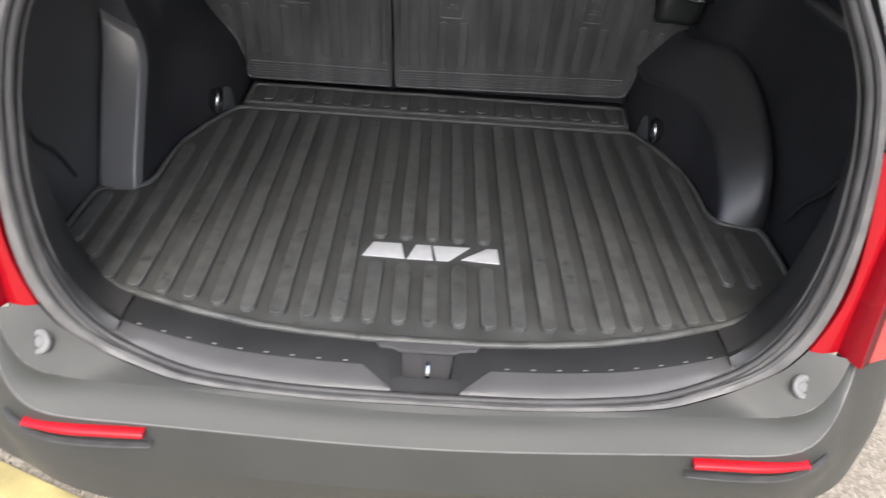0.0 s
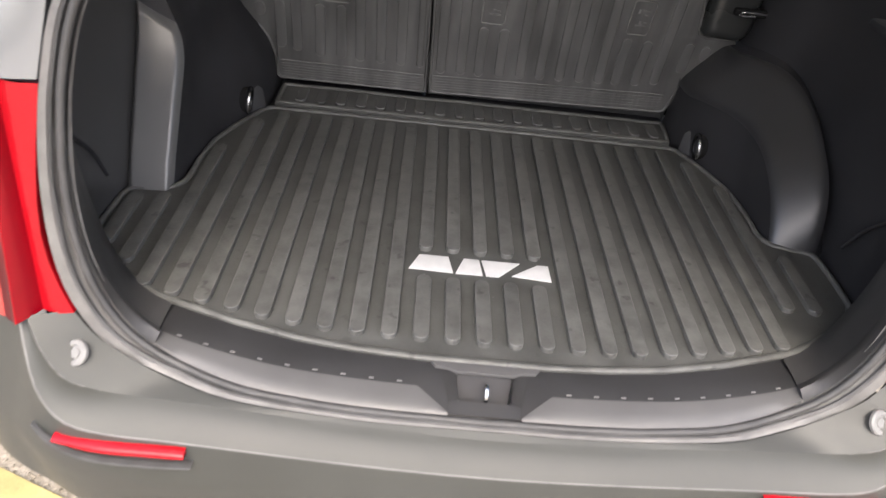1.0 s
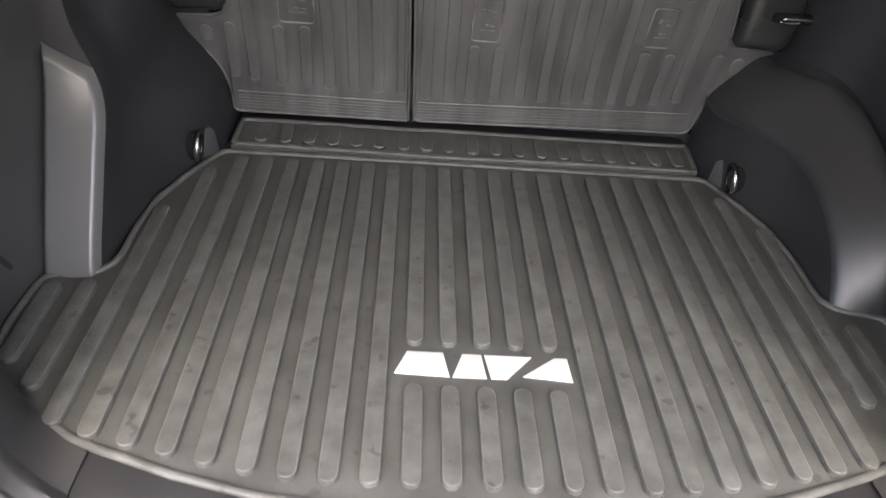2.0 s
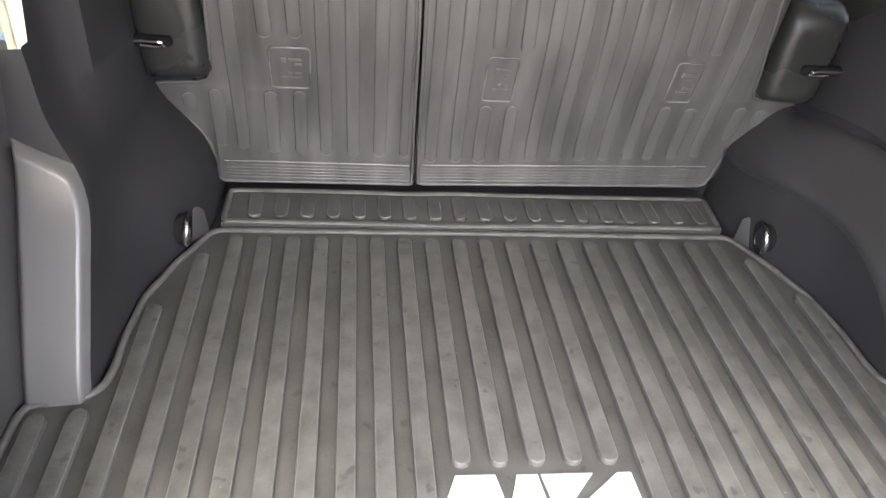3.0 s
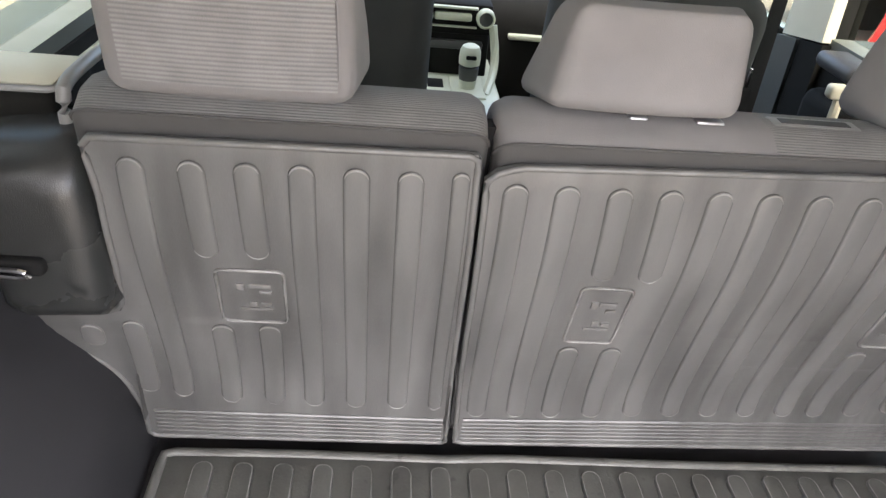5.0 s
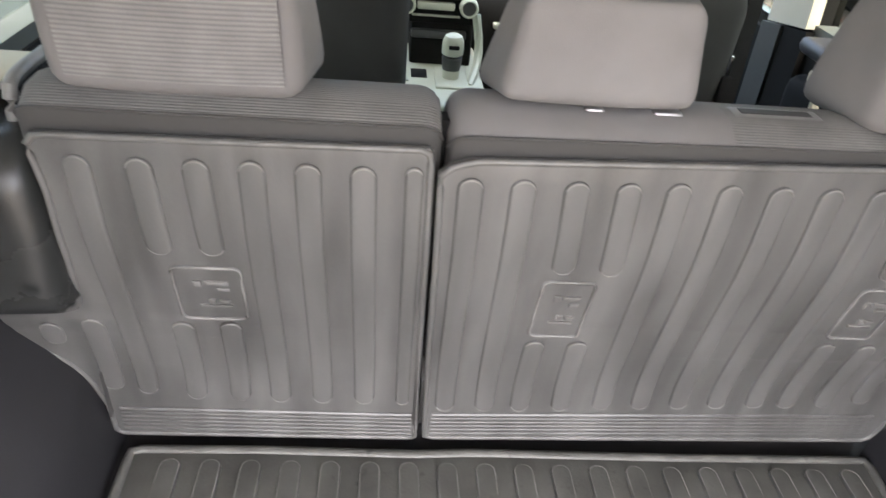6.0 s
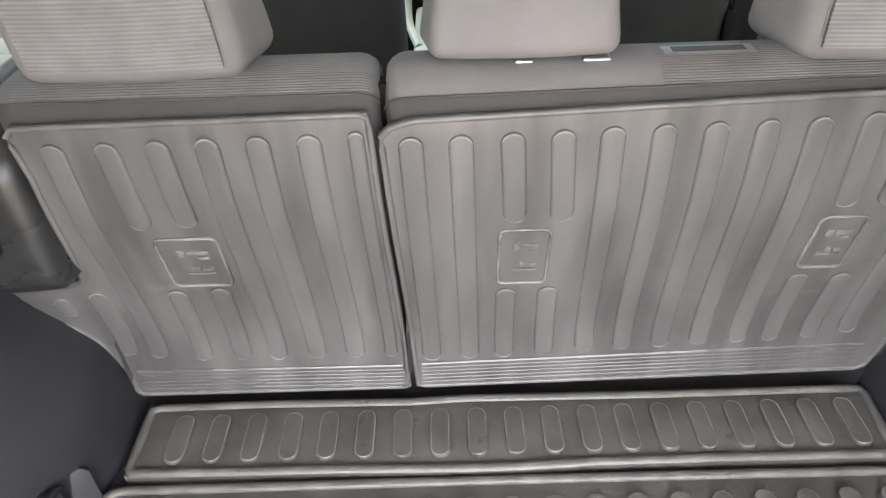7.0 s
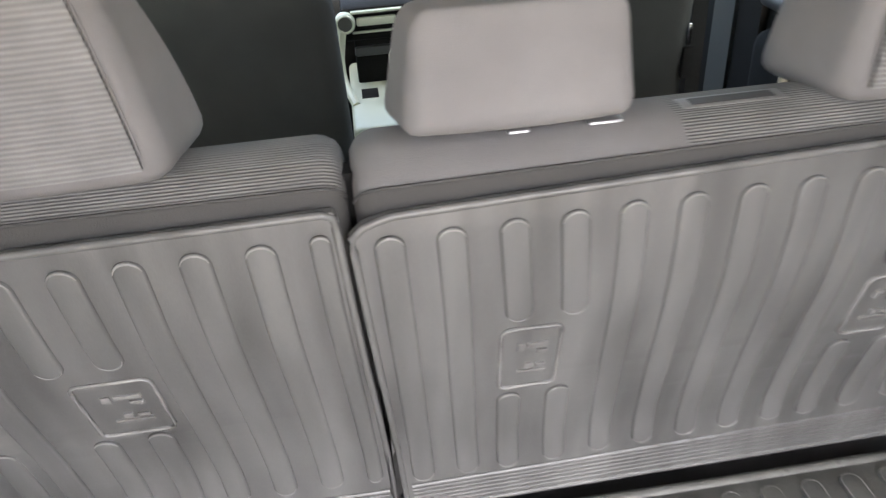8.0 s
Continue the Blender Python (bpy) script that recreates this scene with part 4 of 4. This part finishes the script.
        # bright crescents at the rib ends: reflected light put into pale beads
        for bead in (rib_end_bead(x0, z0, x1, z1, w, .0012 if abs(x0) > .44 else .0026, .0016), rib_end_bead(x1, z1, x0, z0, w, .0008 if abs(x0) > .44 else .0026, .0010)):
            part("rib_end", on_seat(bead), GLINT_RUBBER, rib, "pale bead, painted highlight of the rib end", 75)
    for x0, x1, z0, z1 in icons:
        r = .006
        loop = []
        for (cx, cz), a0 in (((x1 - r, z1 - r), 0), ((x0 + r, z1 - r), 90), ((x0 + r, z0 + r), 180), ((x1 - r, z0 + r), 270)):
            loop += [(cx + r * math.cos(radians(a0 + a)), cz + r * math.sin(radians(a0 + a))) for a in (0, 30, 60, 90)]
        loop = straight_line(loop + loop[:1], 60)[:-1]
        # frame and marks take the same painted highlight colour
        frame_ob = part("label_frame", tube([Vector((x, seat_y(z) - .001, z)) for x, z in loop], .0019, 6, True), GLINT_RUBBER, cover, "raised frame round moulded marks", 60)
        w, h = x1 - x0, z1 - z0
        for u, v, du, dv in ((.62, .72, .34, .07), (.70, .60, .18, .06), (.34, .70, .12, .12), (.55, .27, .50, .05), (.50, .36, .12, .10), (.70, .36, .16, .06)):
            part("moulded_mark", on_seat(plate([(x0 + w * (u - du / 2), z0 + h * (v - dv / 2)), (x0 + w * (u + du / 2), z0 + h * (v - dv / 2)), (x0 + w * (u + du / 2), z0 + h * (v + dv / 2)), (x0 + w * (u - du / 2), z0 + h * (v + dv / 2))], .0036, .0005), .0020), GLINT_RUBBER, frame_ob)
    x0, x1, tilt = band
    for k, z in enumerate((.0295, .036, .0425, .049, .0555, .063)):
        r = .0008 if k < 5 else .0022
        line = [Vector((x, seat_y(z) - .0005, z + tilt * (x - x0))) for x in np.linspace(x0 + .006, x1 - .006, 14)]
        part("ridge", tube(line, r, 6), RUBBER_BACK_RIB, cover)
    return cover


W = .0235
left_ribs = [
    (-.4204, .0882, -.421, .416, W), (-.3672, .3113, -.372, .416, W), (-.321, .3124, -.326, .417, W), (-.3679, .081, -.3668, .2118, W), (-.32, .0801, -.3187, .2139, W),
    (-.2752, .0792, -.28, .418, W), (-.2279, .0792, -.2335, .418, W), (-.1806, .0792, -.187, .418, W), (-.1368, .0792, -.144, .4199, .016), (-.4574, .0927, -.4567, .2107, W),
    (-.5009, .1672, -.4999, .2022, W)]
seat_cover("dark grey ribbed rubber cover on the narrow seat back", [(-.4583, .4258), (-.4516, .4336), (-.1326, .438), (-.1291, .4336), (-.1162, .0187), (-.4646, .0179), (-.4701, .0246), (-.4716, .0657), (-.4825, .099), (-.5006, .1313), (-.5287, .1619), (-.5485, .1862), (-.5545, .2161), (-.4839, .2209), (-.4683, .2268), (-.4617, .2377), (-.4556, .2971), (-.4533, .3806)],
           left_ribs, [(-.3635, -.2996, .2193, .296)], (-.464, -.119, -.004))
right_ribs = [
    (-.087, .0702, -.095, .4121, W), (-.0402, .072, -.049, .4131, W), (.0045, .3058, -.002, .414, W), (.0508, .3058, .044, .415, W), (.0015, .0729, -0, .1979, W),
    (.0503, .0747, .047, .199, W), (.0993, .0783, .089, .417, W), (.1457, .0805, .1355, .418, W), (.1921, .0828, .1821, .4189, W), (.2386, .0851, .2286, .4199, W),
    (.2852, .0873, .2751, .4209, W), (.3286, .3145, .3223, .4238, W), (.3695, .3167, .3693, .4248, W), (.324, .0882, .3248, .2096, W), (.3702, .0918, .3728, .2086, W),
    (.4149, .099, .4124, .4258, W), (.4663, .1355, .4676, .2139, W), (.5082, .1725, .5066, .2096, W)]
seat_cover("dark grey ribbed rubber cover on the wide seat back", [(-.1235, .414), (-.1135, .4238), (-.095, .4297), (.1806, .4394), (.4416, .4472), (.4478, .4414), (.4568, .3401), (.474, .2529), (.4804, .2366), (.4931, .2295), (.5655, .229), (.5611, .2032), (.5448, .1799), (.5151, .1493), (.4898, .1202), (.4754, .0927), (.4667, .0522), (.4599, .034), (.4525, .0304), (-.1091, .0197)],
           right_ribs, [(-.0103, .042, .2075, .2949), (.3141, .362, .2204, .3004)], (-.107, .452, .025))


# ---------------------------------------------------------------- rear seats
def droop(x):
    """How much lower the cloth of the wide seat reaches towards the gap between the seats."""
    return .006 * np.interp(x, [-.118, -.1165, .25], [0, 1, 0])


def seat_section(x, squeeze):
    """The cross-section of a seat back, shrunk by squeeze at its ends."""
    rear = [(seat_y(z) + .010, z) for z in (.045, .08, .12, .18, .24, .30, .36, .42)] + [(.913, .442), (.912, .453)]
    rear = [(1.03, -.005), (1.02, .030)] + rear
    top = [(.912, .453), (.917, .4600), (.930, .4645), (.96, .4665), (.995, .460), (1.018, .444), (1.032, .40), (1.05, .20), (1.06, -.005)]

    def q(p):
        return (x, p[0] + squeeze * np.sign(.98 - p[0]), p[1] - (squeeze if p[1] > .3 else 0) - (droop(x) * np.interp(p[1], [.424, .444, .456, .464], [0, 1, 1, 0]) if p[0] < .94 else 0))
    return [q(p) for p in smooth_line(rear, 24)], [q(p) for p in smooth_line(top, 22)]


def ends(x0, x1, n):
    xs = [x0, x0 + .002, x0 + .006, x0 + .013] + list(np.linspace(x0 + .02, x1 - .02, n)) + [x1 - .013, x1 - .006, x1 - .002, x1]
    sq = [.016, .009, .004, .001] + [0] * n + [.001, .004, .009, .016]
    return list(zip(xs, sq))


def rest_point(x, y, z, x0, x1, z0, z1, corded, flare, skew):
    """A point of an upright block bent to the shape of a headrest: wider in front, narrower and thinner at its top, leaning back."""
    k, w, mid_x = (1.045 - y) / .115, (z - z0) / (z1 - z0), (x0 + x1) / 2
    x = mid_x + (x - mid_x) * (1 - flare * 2 / (x1 - x0 + 2 * flare) * k)
    x -= (x - mid_x) * ((.12 + .34 * (1 - k)) * w * w if corded else .17 * w)
    y -= (1 - k) * (.03 if corded else .080) * w
    x += skew * w
    z -= (.010 if corded else .026) * (1 - k) * (1 - w)
    y += (-.22 if corded else .02) * (z - z0) - .012 * math.cos((x - mid_x) / (x1 - x0) * 2.2)
    return x, y, z


def headrest(x0, x1, z0, z1, parent, corded, flare, skew):
    shape = (x0, x1, z0, z1, corded, flare, skew)
    seams = (.095, .940) if x0 < 0 else (.060, .905)
    bm = block(x0 - flare, x1 + flare, .930, 1.045, z0, z1, .020 if corded else .016, 4)
    bmesh.ops.subdivide_edges(bm, edges=[e for e in bm.edges if e.calc_length() > .05], cuts=7, use_grid_fill=True)
    for v in bm.verts:
        v.co = rest_point(*v.co, *shape)
    hr = part("headrest", bm, CLOTH, parent, "grey cloth headrest", 50)
    full0, full1 = x0 - flare, x1 + flare
    if corded:
        rows = [[Vector(rest_point(full0 + (full1 - full0) * u, .930, z0 + (z1 - z0) * w, *shape)) + Vector((0, -.0018, 0)) for w in np.linspace(.10, .97, 16)] for u in np.linspace(seams[0] + .005, seams[1] - .005, 16)]
        part("corded_panel", thick(sheet(rows), .004), CLOTH_RIB_Z, hr, "grey corded cloth panel")
    for u in (seams if corded else ()):
        line = [Vector(rest_point(full0 + (full1 - full0) * u, .930, z0 + (z1 - z0) * w, *shape)) + Vector((0, -.0006, 0)) for w in np.linspace(.14, .94, 14)]
        part("seam", tube(line, .0011, 6), CLOTH, hr, "stitched seam")
    for xa, xb in (() if corded else ((.001, .018), (.062, .088))):
        part("post_sleeve", block(xa, xb, .940, .962, .460, .4680, .0022, 4), ALLOY, hr, "bright metal post collar")
    return hr


def rear_seat(label, x0, x1, cloths, rests):
    seat = thing("rear_seat", label, "car seat", "rear seats", at=((x0 + x1) / 2, 1.0, -.005))
    part("back_shell", sheet([seat_section(x, q)[0] for x, q in ends(x0, x1, 10)]), VINYL, seat, "dark grey vinyl back of the seat")
    for a, b, m, lab in cloths:
        cols = ends(x0, x1, 30)
        sel = [(x, q) for x, q in cols if a - 1e-6 <= x <= b + 1e-6]
        sel = ([(a, 0)] if a > x0 + .03 else []) + sel + ([(b, 0)] if b < x1 - .03 else [])
        part("top_cushion", sheet([seat_section(x, q)[1] for x, q in sel]), m, seat, lab, 50)
    for x in (x0, x1):
        r, t = seat_section(x, .016)
        f = bmesh.new()
        f.faces.new([f.verts.new(p) for p in r + t[1:]])
        part("side_panel", f, SEAL, seat)
    seam = [Vector((x, .911 + q, .4535 - q - droop(x))) for x, q in ends(x0, x1, 12)]
    part("seam", tube(seam, .0016, 6), VINYL, seat)
    for r in rests:
        headrest(*r[:4], seat, *r[4:])
    return seat


rear_seat("narrow grey cloth rear seat back with a corded headrest", -.468, -.1215, [(-.468, -.1215, CLOTH_RIB_Y, "grey corded cloth shoulder")],
          [(-.438, -.238, .462, .66, True, .012, 0)])
wide = rear_seat("wide grey cloth rear seat back with two headrests", -.1165, .474,
                 [(-.1165, .130, CLOTH, "plain grey cloth shoulder"), (.130, .474, CLOTH_RIB_Y, "grey corded cloth shoulder")],
                 [(-.077, .094, .476, .564, False, .012, 0), (.250, .442, .462, .66, True, .014, -.022)])
# added black sheet that stops light and stands for the gap's shade
part("gap_shade", on_seat(plate([(-.126, .05), (-.102, .05), (-.112, .39), (-.1145, .450), (-.1235, .450), (-.134, .39)], .02, .0, 30), -.034), BELT, wide, "black sheet added to darken the gap between the seat backs")
bezel = part("release_handle", block(.137, .222, .948, .970, .4595, .4668, .0025, 3), CLIP, wide, "grey plastic bezel of the seat release")
part("release_slot", block(.146, .213, .953, .965, .4662, .4673, .0004, 1), SEAL, bezel, "black slot")

# belt webbing beside the front seat
belt = thing("seat_belt", "black seat belt webbing hanging beside the front seat", "seat belt", at=(.51, 1.69, -.30))
part("webbing", thick(sheet([[(.484 + .004 * k, 1.690 + .02 * k, z), (.516 + .004 * k, 1.700 + .02 * k, z)] for k, z in zip(np.linspace(0, 1, 8), np.linspace(-.30, .88, 8))]), .002), BELT, belt)
part("buckle_tongue", block(.474, .482, 1.682, 1.690, .262, .300, .002), CHROME, belt, "bright metal buckle edge")
part("buckle", block(.470, .492, 1.680, 1.694, .200, .258, .004), BELT, belt)

# ---------------------------------------------------------------- front of the cabin
for x0, x1 in ((-.500, -.129), (.074, .494)):
    fs = thing("front_seat", "dark cloth front seat seen from behind", "car seat", "front seats", at=((x0 + x1) / 2, 1.8, -.42))
    bm = block(x0, x1, 1.74, 1.88, -.30, .436, .064, 6)
    for v in bm.verts:
        k = (v.co.z + .3) / .736
        mid_x = (x0 + x1) / 2
        v.co.x = mid_x + (v.co.x - mid_x) * (1.0 - .03 * k * k)
        v.co.y += -.10 * k + .02 * math.cos(3 * (v.co.x - mid_x) / (x1 - x0))
    part("backrest", bm, DARK_CLOTH, fs)
    part("seat_cushion", block(x0, x1, 1.82, 2.32, -.40, -.24, .04, 3), DARK_CLOTH, fs)

console = thing("centre_console", "pale grey plastic console with gear lever and armrest", "console", at=(-.03, 2.1, -.42))
part("console_base", block(-.135, .075, 1.95, 2.42, -.42, .060, .015, 3), CONSOLE, console)
part("storage_bin", block(-.112, .048, 2.24, 2.44, .008, .17, .01), DASH, console, "dark open storage bin")
part("control_panel", block(-.135, .05, 2.235, 2.42, .165, .245, .01), DASH, console, "dark control panel")
part("control_bar", block(-.100, -.005, 2.222, 2.24, .203, .222, .005), CONSOLE, console, "pale control strip")
part("panel_edge", block(-.112, .01, 2.224, 2.24, .232, .238, .002), CONSOLE, console)
part("panel_edge", block(-.112, .01, 2.224, 2.24, .186, .190, .002), CONSOLE, console)
for x in (-.127, .030):
    rows = [[(x + r * math.cos(2 * math.pi * k / 20), y, .214 + r * math.sin(2 * math.pi * k / 20)) for k in range(20)] for r, y in ((.024, 2.24), (.024, 2.215), (.020, 2.21), (.017, 2.212))]
    kn = part("control_knob", sheet(rows, close_v=True), CONSOLE, console, "pale ring of a round knob")
    bm = bmesh.new()
    bm.faces.new([bm.verts.new((x + .017 * math.cos(2 * math.pi * k / 20), 2.2125, .214 + .017 * math.sin(2 * math.pi * k / 20))) for k in range(20)])
    part("knob_face", bm, BUMPER, kn, "grey knob face")
for x, s in ((-.137, -1), (.050, 1)):
    part("console_rail", tube(smooth_line([(x, 2.222, .20), (x + .012 * s, 2.21, .13), (x + .008 * s, 2.18, .085), (x - .015 * s, 2.10, .055)], 20), .011, 8), CONSOLE, console, "pale curved rail")


def turned(profile, x, y, n=20):
    """A body turned round an upright axis, from its foot to its closed top."""
    bm = sheet([[(x + r * math.cos(2 * math.pi * k / n), y + r * math.sin(2 * math.pi * k / n), z) for k in range(n)] for r, z in profile], close_v=True)
    bm.verts.ensure_lookup_table()
    bm.faces.new(bm.verts[-n:])
    bmesh.ops.recalc_face_normals(bm, faces=bm.faces)
    return bm


lever = part("gear_lever", turned([(.026, .010), (.022, .030), (.020, .060), (.023, .085), (.021, .090)], -.010, 2.13), CONSOLE, console, "pale gear lever with a rounded knob")
part("lever_cup", turned([(.022, .086), (.024, .100), (.025, .118), (.018, .122)], -.010, 2.13), BUMPER, lever, "dark grey cup below the knob")
part("lever_knob", turned([(.018, .122), (.026, .126), (.027, .140), (.026, .158), (.021, .170), (.012, .175)], -.010, 2.13), CONSOLE, lever)
part("lever_button", block(-.022, .004, 2.100, 2.108, .143, .153, .003), DASH, lever, "dark release button")
part("lever_plate", block(-.050, .034, 2.06, 2.215, .056, .066, .005, 3), CONSOLE, console, "pale lever surround")
part("tray_slot", block(-.108, -.068, 2.13, 2.19, .0585, .0625, .001), DASH, console, "dark slot in the console")
part("shelf_edge", block(-.112, .030, 2.225, 2.245, .130, .152, .006), BUMPER, console, "grey edge of the shelf")
bm = block(-.120, .045, 1.66, 1.90, -.16, .075, .05, 5)
part("armrest", bm, CONSOLE, console, "pale rounded armrest lid")
part("armrest_base", block(-.13, .04, 1.62, 1.95, -.42, -.08, .02), DASH, console)

dash = thing("dashboard", "dark plastic dashboard below the windscreen", "dashboard", at=(0, 2.6, -.42))
rows = [[(x, y, z) for x in np.linspace(-.72, .72, 16)] for y, z in smooth_line([(2.50, -.40), (2.42, -.05), (2.40, .10), (2.42, .19), (2.50, .235), (2.75, .27), (3.0, .27)], 20)]
part("dash_body", sheet(rows), DASH, dash)
part("dash_trim", block(.12, .66, 2.385, 2.42, .12, .135, .004), CONSOLE, dash, "thin pale trim strip")

handle = thing("door_pull", "pale door pull on the dark rear door", "door handle", at=(.655, 1.68, .10))
part("pull_bar", tube(smooth_line([(.652, 1.650, .14), (.650, 1.650, .22), (.650, 1.652, .272)], 10), .0095, 8), BEIGE, handle, "pale upright bar")
part("pull_head", block(.624, .662, 1.640, 1.668, .262, .290, .008, 3), BEIGE, handle, "pale rounded head")
part("pull_arm", tube(smooth_line([(.655, 1.652, .276), (.675, 1.640, .282), (.705, 1.62, .300)], 10), .007, 8), BEIGE, handle)
part("pull_base", block(.655, .735, 1.56, 1.80, .02, .245, .03, 3), DASH, handle, "dark door armrest")
part("arm_pad", block(.66, .73, 1.66, 1.80, .285, .318, .014, 3), SILL_DARK, handle, "dark grey door pad")

# ---------------------------------------------------------------- the car's shell
def on_side(bm, x, s):
    """Lays a plate drawn in x and y upright along the car: x runs ahead, y up."""
    for v in bm.verts:
        u, w, h = v.co
        v.co = (s * (x + h), u, w)
    bmesh.ops.recalc_face_normals(bm, faces=bm.faces)
    return bm


def arch(cy, cz, r):
    return [(cy - r * math.cos(a), cz + r * math.sin(a)) for a in np.linspace(-.1, math.pi + .1, 14)]


AXLES = (.80, 3.49)
for s in SIDES:
    lower = arch(AXLES[0], -.40, .37) + arch(AXLES[1], -.40, .37) + [(4.15, -.40), (4.2, -.05), (4.0, .13), (2.75, .26), (1.4, .22), (.40, .22), (.42, .05)]
    part("side_panel", on_side(plate(lower, .04, .01), .86, s), SILVER, car, "silver painted body side")
    part("door_card", on_side(plate([(1.06, -.45), (2.6, -.45), (2.6, .255), (1.90, .255), (1.86, .290), (1.06, .299)], .02, .005), .74, s), DASH, car, "dark door lining")
    part("window_sill", on_side(plate([(.36, .205), (1.06, .205), (1.06, .235), (.36, .235)], .13, .006), .855, s), TRIM, car, "black window sill")
    part("window_sill", on_side(plate([(1.06, .300), (1.87, .291), (1.87, .321), (1.06, .322)], .13, .006), .855, s), DOOR_TRIM, car, "grey door top below the window")
    part("door_strip", on_side(plate([(1.10, .268), (1.72, .261), (1.72, .266), (1.10, .274)], .02, .002), .735, s), CONSOLE, car, "thin pale strip along the door")
    for y0, y1, y2, y3 in ((.20, .34, .36, .22), (1.00, 1.12, 1.10, 1.00), (1.88, 2.05, 2.03, 1.91), (2.72, 2.84, 2.20, 2.08)):
        part("roof_pillar", on_side(plate([(y0, .20), (y1, .20), (y2, .90), (y3, .90)], .05, .008), .79, s), DASH if y0 == 1.88 else LINER, car, "lined roof pillar")
    for y0, y1, y2, y3 in ((.34, 1.00, 1.00, .36), (1.12, 1.88, 1.91, 1.10), (2.05, 2.72, 2.08, 2.03)):
        pane = part("side_window", on_side(plate([(y0, .215), (y1, .215), (y2, .90), (y3, .90)], .004), .775, s), PANE, car, "tinted side window")
        pane.visible_shadow = False
    # trim of the middle pillar: pale above, grey and black below the window line
    part("pillar_trim", on_side(plate([(1.865, .312), (2.035, .285), (2.02, .90), (1.905, .90)], .03, .008), .735, s), BEIGE, car, "pale beige upper pillar trim")
    part("pillar_foot", on_side(plate([(1.955, -.42), (2.055, -.42), (2.045, .280), (1.955, .294)], .03, .010), .728, s), BUMPER, car, "grey lower pillar trim")
    part("pillar_foot", on_side(plate([(1.855, -.42), (1.953, -.42), (1.953, .294), (1.858, .308)], .03, .008), .735, s), DASH, car, "black lower pillar trim")
    # wheels
    for ay in AXLES:
        prof = [(.17, .02), (.20, .0), (.24, -.015), (.30, -.02), (.345, -.01), (.355, .05), (.355, .17), (.345, .215), (.28, .22)]
        rows = [[(s * (.845 - w), ay + r * math.cos(2 * math.pi * k / 32), -.385 + r * math.sin(2 * math.pi * k / 32)) for k in range(32)] for r, w in prof]
        wheel = part("wheel", sheet(rows, close_v=True), TYRE, car, "black tyre")
        prof = [(.225, .005), (.21, .03), (.07, .02), (.05, .0), (.01, .0)]
        rows = [[(s * (.845 - w), ay + r * math.cos(2 * math.pi * k / 30), -.385 + r * math.sin(2 * math.pi * k / 30)) for k in range(30)] for r, w in prof]
        part("rim", sheet(rows, close_v=True), ALLOY, wheel, "grey alloy rim")
roof_rows = [[(x, y, z - .10 * (x / .75) ** 4) for x in np.linspace(-.75, .75, 17)] for y, z in smooth_line([(.20, .885), (.6, .94), (1.2, .965), (1.9, .94), (2.15, .90)], 14)]
part("roof", thick(sheet(roof_rows), .03), SILVER, car, "silver painted roof")
liner_rows = [[(x, y, z - .05 - .08 * (x / .75) ** 4) for x in np.linspace(-.74, .74, 17)] for y, z in smooth_line([(.23, .885), (.6, .94), (1.2, .965), (1.9, .94), (2.12, .90)], 14)]
part("headliner", sheet(liner_rows), LINER, car, "pale cloth headliner")
part("bonnet", thick(sheet([[(x, y, z - .06 * (x / .8) ** 4) for x in np.linspace(-.83, .83, 13)] for y, z in smooth_line([(2.82, .29), (3.2, .27), (3.7, .18), (4.0, .05), (4.08, -.15), (4.05, -.42)], 16)]), .02), SILVER, car, "silver painted bonnet")
screen = part("windscreen", sheet([[(x, y, z) for x in np.linspace(-.70, .70, 9)] for y, z in smooth_line([(2.84, .28), (2.5, .60), (2.12, .89)], 8)]), CLEAR_PANE, car, "curved windscreen")
screen.visible_shadow = False
part("underbody", block(-.62, .62, .30, 4.0, -.52, -.42, .02), DASH, car, "black underbody")
part("boot_well", block(-.56, .56, .14, 1.0, -.42, -.065, .02), DASH, car)
part("load_lip", thick(sheet([[(p[0], p[1] + .012, min(p[2], -.02) - .035) for p in curve(EDGE_A)], [(p[0] * .9, p[1] + .10, min(p[2], -.02) - .045) for p in curve(EDGE_A)]]), .004), SEAL, car)
# raised tailgate
gate_rows = [[(x * k, y, z) for x in np.linspace(-.62, .62, 13)] for (y, z), k in zip(smooth_line([(.22, .93), (-.05, 1.08), (-.40, 1.26), (-.68, 1.34), (-.86, 1.28)], 12), np.linspace(.85, 1.05, 12))]
part("tailgate", thick(sheet(gate_rows), .05), SILVER, car, "raised silver tailgate")
for s in SIDES:
    part("wheel_housing", flip(block(.665, .82, .42, 1.22, -.42, .21, .03, 3), s), DASH, car, "black wheel housing below the side window")
